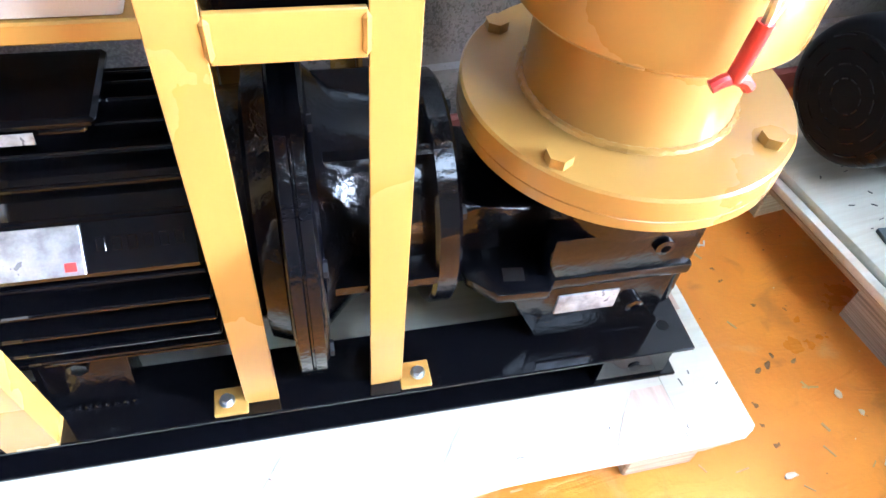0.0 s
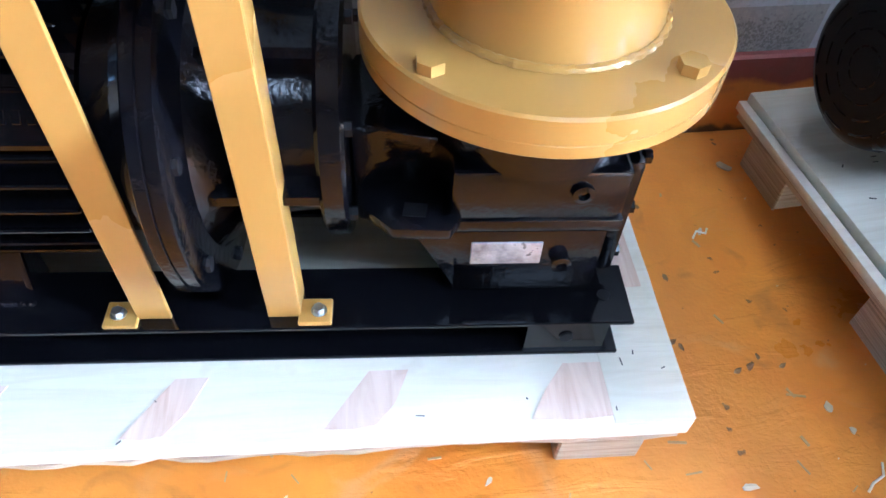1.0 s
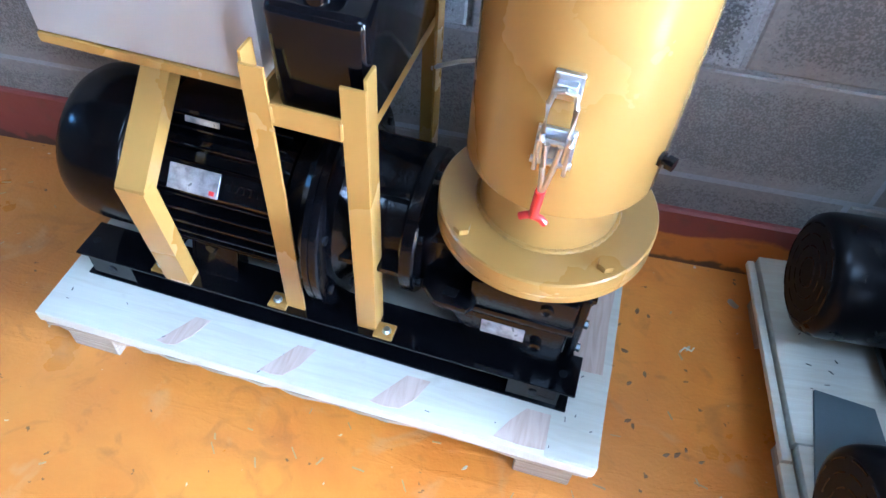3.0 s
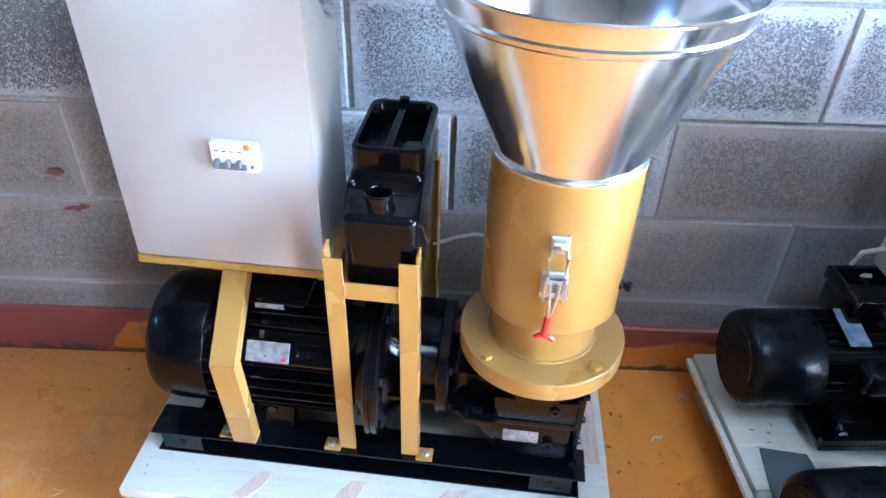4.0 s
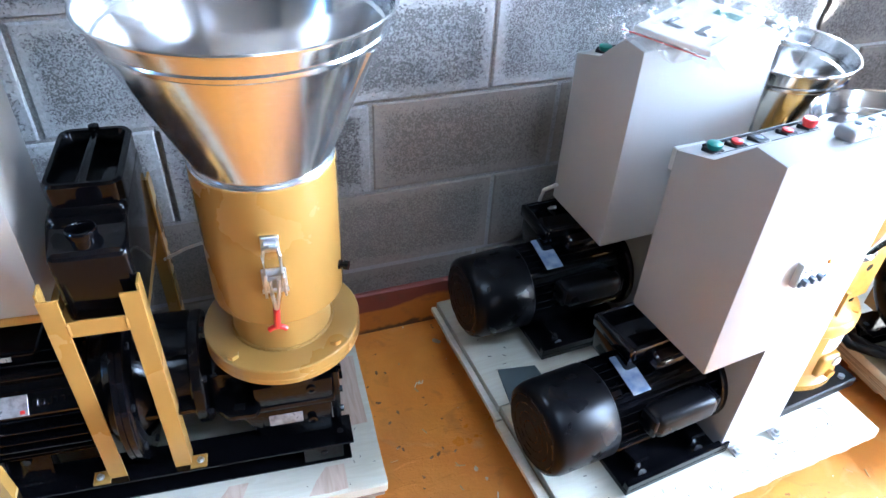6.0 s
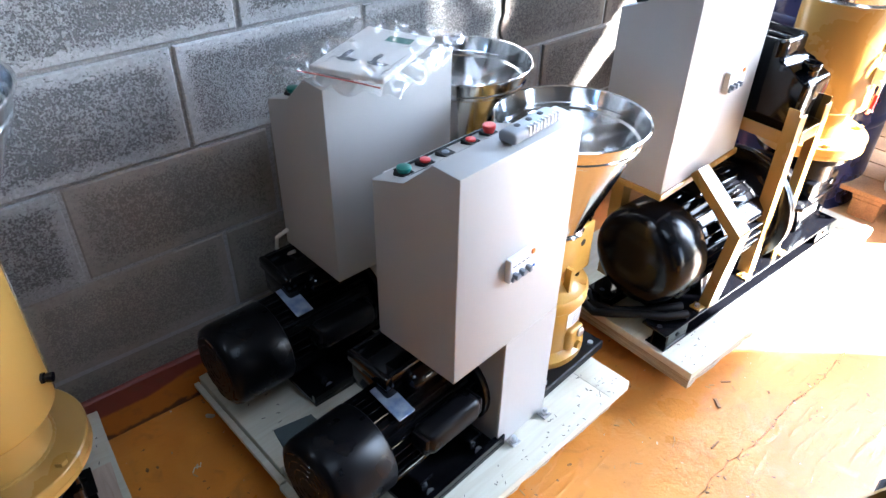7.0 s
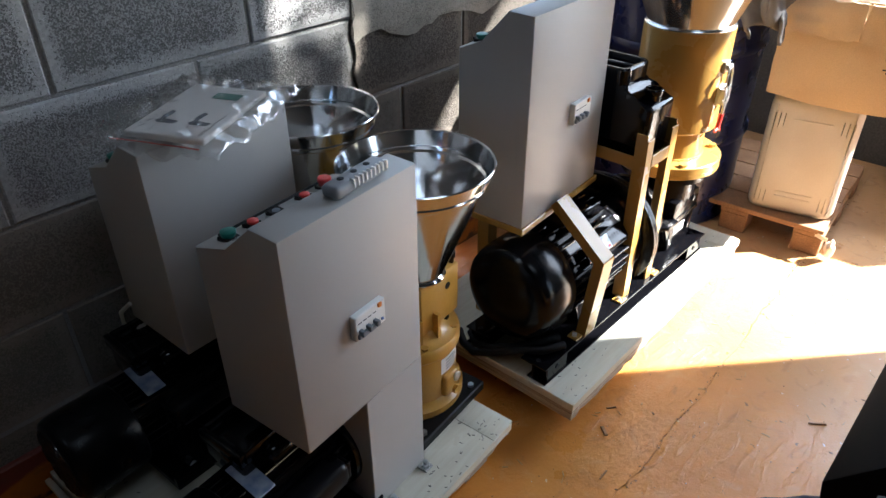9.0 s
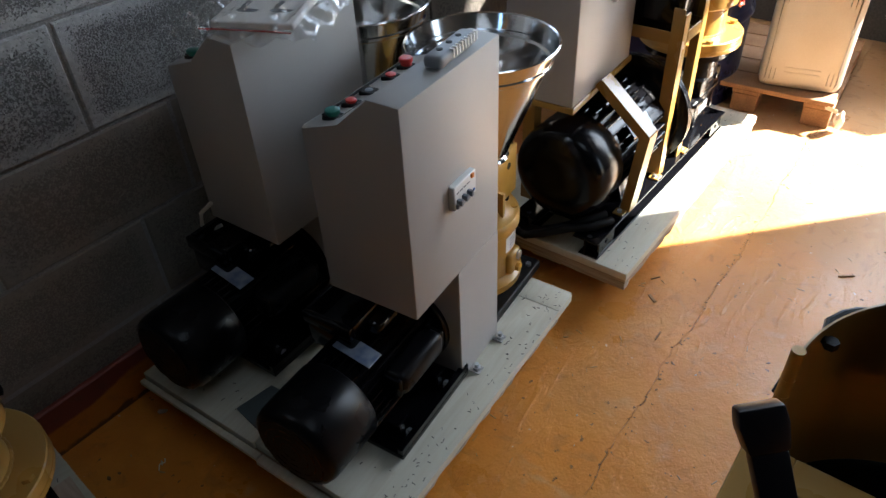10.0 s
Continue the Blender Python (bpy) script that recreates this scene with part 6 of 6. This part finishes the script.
lathe(bm, [(0.001, 0.22), (0.280, 0.22), (0.280, 0.244), (0.001, 0.244)], "z", (gc[0], gc[1], 0), 48, cap=False)
# near-black colour puts in the shade on the box and inside the guard
SHADED_SHEET = material("shaded_sheet", (0.004, 0.003, 0.0028), 0.65, spec=0.10, mottle=0.4, grain=0.1)
part("bed_plate", bm, SHADED_SHEET, near)
for x0, x1, y0, y1 in ((0.80, 1.235, -1.250, -1.187), (1.180, 1.235, -1.62, -1.2505), (0.80, 0.855, -1.62, -1.2505)):
    bm = B()
    box(bm, x0, x1, y0, y1, 0.485, 0.50, 0.0015)
    part("table_frame", bm, YELLOW, near, "flat yellow steel table frame")
for a in (71,):
    d = Vector((math.cos(radians(a)), math.sin(radians(a)), 0))
    p = Vector((gc[0], gc[1], 0.585)) + d * 0.256
    bm = B()
    hexhead(bm, p, 0.010, 0.012)
    rod(bm, p + Vector((0, 0, 0.006)) - d * 0.004, p + d * 0.014 + Vector((0, 0, 0.006)), 0.006, 10)
    part("bolt", bm, RUBBER, guard)
bm = B()
hp = Vector((gc[0], gc[1], 0)) + Vector((math.cos(radians(86)), math.sin(radians(86)), 0)) * 0.272
rod(bm, hp + Vector((0.0, 0, 0.50)), hp + Vector((0.0, 0, 0.617)), 0.009, 14)
rod(bm, hp + Vector((0.0, 0, 0.53)), hp + Vector((0.0, 0, 0.5315)), 0.0096, 14)
rod(bm, hp + Vector((0.0, 0, 0.562)), hp + Vector((0.0, 0, 0.5635)), 0.0096, 14)
part("hinge", bm, GOLD, guard)
for x0, y0 in ((0.828, -1.59), (1.207, -1.59), (0.828, -1.22), (1.207, -1.222)):
    bm = B()
    box(bm, x0 - 0.02, x0 + 0.02, y0 - 0.02, y0 + 0.02, 0.0, 0.4845, 0.002)
    part("leg", bm, YELLOW, near)
bm = B()
prism(bm, [(-1.34, 0.45), (-1.298, 0.728), (-1.36, 0.81), (-1.60, 0.81), (-1.60, 0.45)], "x", 1.40, 1.70, 0.003)
part("motor_box", bm, SHADED_SHEET, near, "sheet metal box, unlit face put in as near-black colour")
bm = B()
box(bm, 1.53, 1.59, -1.50, -1.44, 0.0, 0.45, 0.002)
part("column", bm, YELLOW, near)
bm = B()
hexhead(bm, (1.401, -1.352, 0.745), 0.006, -0.005, "x")
part("bolt", bm, PLASTIC, near)
bm = B()
prism(bm, [(-0.022, 0.0), (0.022, 0.0), (0.026, 0.03), (0.024, 0.05), (-0.024, 0.05), (-0.027, 0.03)], "y", -0.014, 0.014, 0.004)
prism(bm, [(-0.020, 0.0), (0.020, 0.0), (0.019, -0.20), (-0.019, -0.20)], "y", -0.011, 0.011, 0.004)
grip = part("lever_grip", bm, material("black_grip_plastic", (0.004, 0.004, 0.007), 0.38, spec=0.25, mottle=0.3), near, "black rubber lever grip")
up = Vector((0.344, 0.488, 0.80)).normalized()
across = Vector((0.609, -0.738, 0.184)).normalized()
grip.matrix_basis = Matrix.Translation(Vector((1.108, -1.195, 0.70)) - up * 0.05) @ Matrix((across, up.cross(across), up)).transposed().to_4x4()
bm = B()
tube(bm, [(1.026, -1.312, 0.51), (1.00, -1.34, 0.42), (1.02, -1.35, 0.31)], 0.012, 12)
part("lever", bm, BLACK, near)
bm = B()
tube(bm, [(gc[0] + 0.281 * math.cos(radians(a)), gc[1] + 0.281 * math.sin(radians(a)), 0.50 + 0.0022 * (92 - a)) for a in range(84, 60, -4)] + [(1.44, -1.218, 0.565), (1.468, -1.231, 0.565), (1.492, -1.246, 0.56), (1.515, -1.262, 0.55), (1.538, -1.282, 0.55), (1.557, -1.307, 0.55), (1.585, -1.345, 0.55)], 0.006, 8)
part("hose", bm, RUBBER, near, "black rubber hose")

# ---- outside the window and the doors ----
def leaf_mass(name, c, size, count, seed, color, label):
    rl = random.Random(seed)
    verts, faces = [], []
    for _ in range(count):
        p = Vector((rl.gauss(0, 0.45), rl.gauss(0, 0.45), rl.gauss(0, 0.45)))
        p = Vector((p.x * size[0], p.y * size[1], p.z * size[2])) + Vector(c)
        q = Euler((rl.uniform(0, 6.3), rl.uniform(0, 6.3), rl.uniform(0, 6.3))).to_quaternion()
        s = rl.uniform(0.03, 0.075)
        k0 = len(verts)
        for a, b2 in ((0, -1), (0.45, 0), (0, 1), (-0.45, 0)):
            verts.append(tuple(p + q @ Vector((a * s, b2 * s, 0))))
        faces.append((k0, k0 + 1, k0 + 2, k0 + 3))
    me = bpy.data.meshes.new(name)
    me.from_pydata(verts, [], faces)
    me.materials.append(material(name + "_leaf", color, 0.6, mottle=0.5, mottle_size=3))
    return me


bush = thing("bush", pose(2.2, 1.9, -0.08), "leafy green bush outside the window", "bush")
bm = B()
for k in range(4):
    rod(bm, (0.15 * k - 0.2, 0, 0), (0.3 * k - 0.5, 0.1 * k, 1.2), 0.03, 8, 0.012)
part("stem", bm, RAWWOOD, bush)
crown = new("crown", leaf_mass("crown", (0, 0, 1.2), (1.6, 0.5, 0.8), 3500, 3, (0.05, 0.10, 0.015), ""))
crown.parent = bush
# unseen tree added so its crown dapples the sun on the wall
tree = thing("tree", pose(5.6, -3.2, -0.08), "unseen leafy tree added outside the doorway to dapple the sun", "tree")
bm = B()
tube(bm, [(0, 0, 0), (0.05, 0.02, 1.5), (0.0, 0.05, 3.0), (0.08, 0.0, 4.65)], 0.035, 10)
part("trunk", bm, RAWWOOD, tree)
for k in range(5):
    bm = B()
    a = k * 1.3
    tube(bm, [(0, 0, 3.85 + 0.15 * k), (0.35 * math.cos(a), 0.35 * math.sin(a), 4.15 + 0.15 * k), (0.7 * math.cos(a), 0.7 * math.sin(a), 4.45 + 0.15 * k)], 0.012, 8)
    part("limb", bm, RAWWOOD, tree)
crown = new("crown", leaf_mass("crown", (0.0, -0.12, 4.80), (0.6, 0.5, 0.45), 420, 9, (0.07, 0.13, 0.03), ""))
crown.parent = tree
bm = B()
r = bmesh.ops.create_grid(bm, x_segments=24, y_segments=14, size=1.0)
for v in r["verts"]:
    v.co = Vector((v.co.x * 1.3, v.co.y * 0.5, 0.75 + 0.25 * noise.noise(v.co * 3) - 0.5 * abs(v.co.y)))
solid("tarpaulin", bm, material("blue_tarpaulin", (0.03, 0.09, 0.24), 0.5, mottle=0.7, mottle_size=6, dark=(0.22, 0.27, 0.32)), "crumpled blue and white tarpaulin heap outside", "tarpaulin", m=pose(2.5, 1.35, -0.05), smooth=50)

# ---- litter ----
rngl = random.Random(31)
bm = B()
spots = []
for _ in range(230):
    spots.append((rngl.uniform(0.6, 3.4), rngl.uniform(-1.6, -0.4), 0.0006))
for _ in range(150):
    spots.append((rngl.uniform(-0.9, 0.9), rngl.uniform(-0.8, -0.05), 0.0006))
for x, y, z in spots:
    L = rngl.uniform(0.004, 0.02)
    a = rngl.uniform(0, math.pi)
    d = Vector((math.cos(a), math.sin(a), 0)) * L
    bar(bm, Vector((x, y, z)) - d / 2, Vector((x, y, z + 0.0005)) + d / 2, rngl.uniform(0.001, 0.003), 0.0012, (0, 0, 1))
solid("wood_splinters", bm, material("pale_splinters", (0.48, 0.31, 0.15), 0.8, mottle=0.5, mottle_size=40), "pale wood splinters scattered on the floor", "splinters", kind="stuff", smooth=0)
bm = B()


def scatter(m, length, width, count, seed):
    rs = random.Random(seed)
    for _ in range(count):
        p = m @ Vector((rs.uniform(0.01, length - 0.01), rs.uniform(0.005, width - 0.005), 0.0012))
        a = rs.uniform(0, math.pi)
        d = Vector((math.cos(a), math.sin(a), 0)) * rs.uniform(0.002, 0.008)
        bar(bm, p - d / 2, p + d / 2, rs.uniform(0.0006, 0.0014), 0.0010, (0, 0, 1))


scatter(pose(-0.0995, -0.424, 0.102, 0, 0, -4.1), 0.813, 0.066, 9, 1)
scatter(pose(-0.0995, -0.424, 0.102, 0, 0, -4.1) @ pose(0.735, 0, 0), 0.07, 0.42, 16, 2)
scatter(pose(0.972, -0.710, 0.11, 0, 0, 3.5) @ pose(0.03, 0, 0), 0.66, 0.06, 70, 3)
scatter(pose(0.972, -0.710, 0.11, 0, 0, 3.5) @ pose(0.60, 0, 0), 0.09, 0.4, 30, 4)
scatter(pose(0.972, -0.710, 0.11, 0, 0, 3.5) @ pose(0.03, 0, 0), 0.09, 0.6, 30, 5)
scatter(pose(1.779, -0.741, 0.118, 0, 0, 0.2), 0.907, 0.08, 60, 6)
solid("staples", bm, SCREW, "dark staples and sawdust flecks on the pallets", "staples", kind="stuff", smooth=0)

# crumbs and chips, mostly along the crack
rngc = random.Random(77)
bm = B()
spots = []
for _ in range(190):
    x = rngc.uniform(0.7, 3.5)
    spots.append((x, -0.9245 + 0.0155 * x + rngc.gauss(0, 0.006), rngc.uniform(0.0010, 0.0036)))
for _ in range(160):
    spots.append((rngc.uniform(0.65, 3.4), rngc.uniform(-1.45, -0.5), rngc.uniform(0.0008, 0.0028)))
for x, y in ((1.695, -0.907), (1.637, -0.902), (1.816, -1.076), (1.990, -0.839), (2.144, -1.190), (2.367, -1.198), (2.371, -1.227), (0.828, -0.385), (0.844, -0.382), (0.771, -0.278), (0.780, -0.135), (0.795, -0.256), (0.762, -0.220), (0.779, -0.350), (0.771, -0.343), (0.879, -0.385), (0.857, -0.371)):
    spots.append((x, y, rngc.uniform(0.0035, 0.006)))
for x, y, s in spots:
    r = bmesh.ops.create_icosphere(bm, subdivisions=1, radius=s)
    a = rngc.uniform(0, 6.3)
    for v in r["verts"]:
        p = v.co * rngc.uniform(0.7, 1.25)
        v.co = Vector((x + p.x * math.cos(a) * 1.3 - p.y * math.sin(a) * 0.7, y + p.x * math.sin(a) * 1.3 + p.y * math.cos(a) * 0.7, max(0.0002, 0.3 * p.z + 0.2 * s)))
solid("crumbs", bm, material("dark_grit", (0.17, 0.085, 0.04), 0.85, mottle=0.8, mottle_size=30, dark=(0.33, 0.21, 0.12)), "dark crumbs and chips along the cracked floor", "crumbs", kind="stuff", smooth=0)
bm = B()
for x0, y0, x1, y1, w in ((1.872, -0.771, 1.855, -0.793, 0.007), (1.740, -0.846, 1.768, -0.845, 0.003), (1.930, -0.749, 1.948, -0.764, 0.003), (2.202, -1.123, 2.223, -1.155, 0.004)):
    bar(bm, (x0, y0, 0.002), (x1, y1, 0.003), w, 0.003, (0, 0, 1))
solid("wood_chips", bm, RAWWOOD, "pale broken wood chips lying on the floor", "wood chips", kind="stuff", smooth=0)

# pale paint flakes and thread scraps on the floor
rngf = random.Random(31)


def flake(bm, x, y, size, lift=0.0012):
    """A torn, slightly curled scrap with a ragged rim."""
    k, turn, squash = 9, rngf.uniform(0, 6.3), rngf.uniform(0.4, 0.8)
    rims = []
    for z in (0.0003, lift):
        ring = []
        for i in range(k):
            a = 6.2832 * i / k
            r = size * (0.75 + 0.5 * noise.noise((x * 40 + math.cos(a), y * 40 + math.sin(a), 2.0)))
            u, w = r * math.cos(a), r * squash * math.sin(a)
            ring.append(bm.verts.new((x + u * math.cos(turn) - w * math.sin(turn), y + u * math.sin(turn) + w * math.cos(turn), z + (0.12 * abs(u) if z > 0.0004 else 0.0))))
        rims.append(ring)
    bm.faces.new(rims[1])
    for i in range(k):
        bm.faces.new((rims[0][i], rims[0][(i + 1) % k], rims[1][(i + 1) % k], rims[1][i]))


bm = B()
for x, y, size in ((0.789, -0.506, 0.011), (0.944, -0.081, 0.012), (0.545, -0.470, 0.006), (0.904, -0.437, 0.007), (0.917, -0.464, 0.006), (0.864, -0.191, 0.008)):
    flake(bm, x, y, size)
for _ in range(60):
    flake(bm, rngf.uniform(0.3, 3.2), rngf.uniform(-1.4, -0.48), rngf.uniform(0.0015, 0.0042), 0.0008)
CHALK = material("pale_dust_flakes", (0.58, 0.50, 0.42), 0.8, mottle=0.5, mottle_size=60)
solid("paint_flakes", bm, CHALK, "pale paint flakes scattered over the orange floor", "paint flakes", kind="stuff", smooth=0)
for pts in (((0.850, -0.202), (0.858, -0.192), (0.869, -0.196), (0.873, -0.189)), ((0.897, -0.525), (0.905, -0.518), (0.920, -0.512), (0.925, -0.500))):
    bm = B()
    tube(bm, [(x, y, 0.0022 + 0.001 * (i % 2)) for i, (x, y) in enumerate(pts)], 0.0013, 6)
    solid("thread_scrap", bm, WIRE, "short curl of white thread lying on the floor", "thread", "threads on the floor")

# old red paint on the blocks behind the large mill
PAINTRED = material("dried_red_paint", (0.17, 0.045, 0.035), 0.7, mottle=0.7, mottle_size=60, dark=(0.10, 0.05, 0.04), grain=0.3)
for x, z, w, h in ((-0.299, 0.455, 0.019, 0.010), (-0.286, 0.374, 0.024, 0.005), (-0.267, 0.380, 0.012, 0.005)):
    bm = B()
    rims = []
    for y in (0.003, -0.0032):
        rims.append([bm.verts.new((x + w * math.cos(a) * (0.8 + 0.5 * noise.noise((math.cos(a) * 2, math.sin(a) * 2, x * 50))), y, z + h * math.sin(a) * (0.8 + 0.5 * noise.noise((math.cos(a) * 3, math.sin(a) * 3, z * 50))))) for a in [6.2832 * i / 18 for i in range(18)]])
    bm.faces.new(rims[1])
    for i in range(18):
        bm.faces.new((rims[0][i], rims[0][(i + 1) % 18], rims[1][(i + 1) % 18], rims[1][i]))
    ob = part("paint_splash", bm, PAINTRED, wall, "dried dark red paint splash")

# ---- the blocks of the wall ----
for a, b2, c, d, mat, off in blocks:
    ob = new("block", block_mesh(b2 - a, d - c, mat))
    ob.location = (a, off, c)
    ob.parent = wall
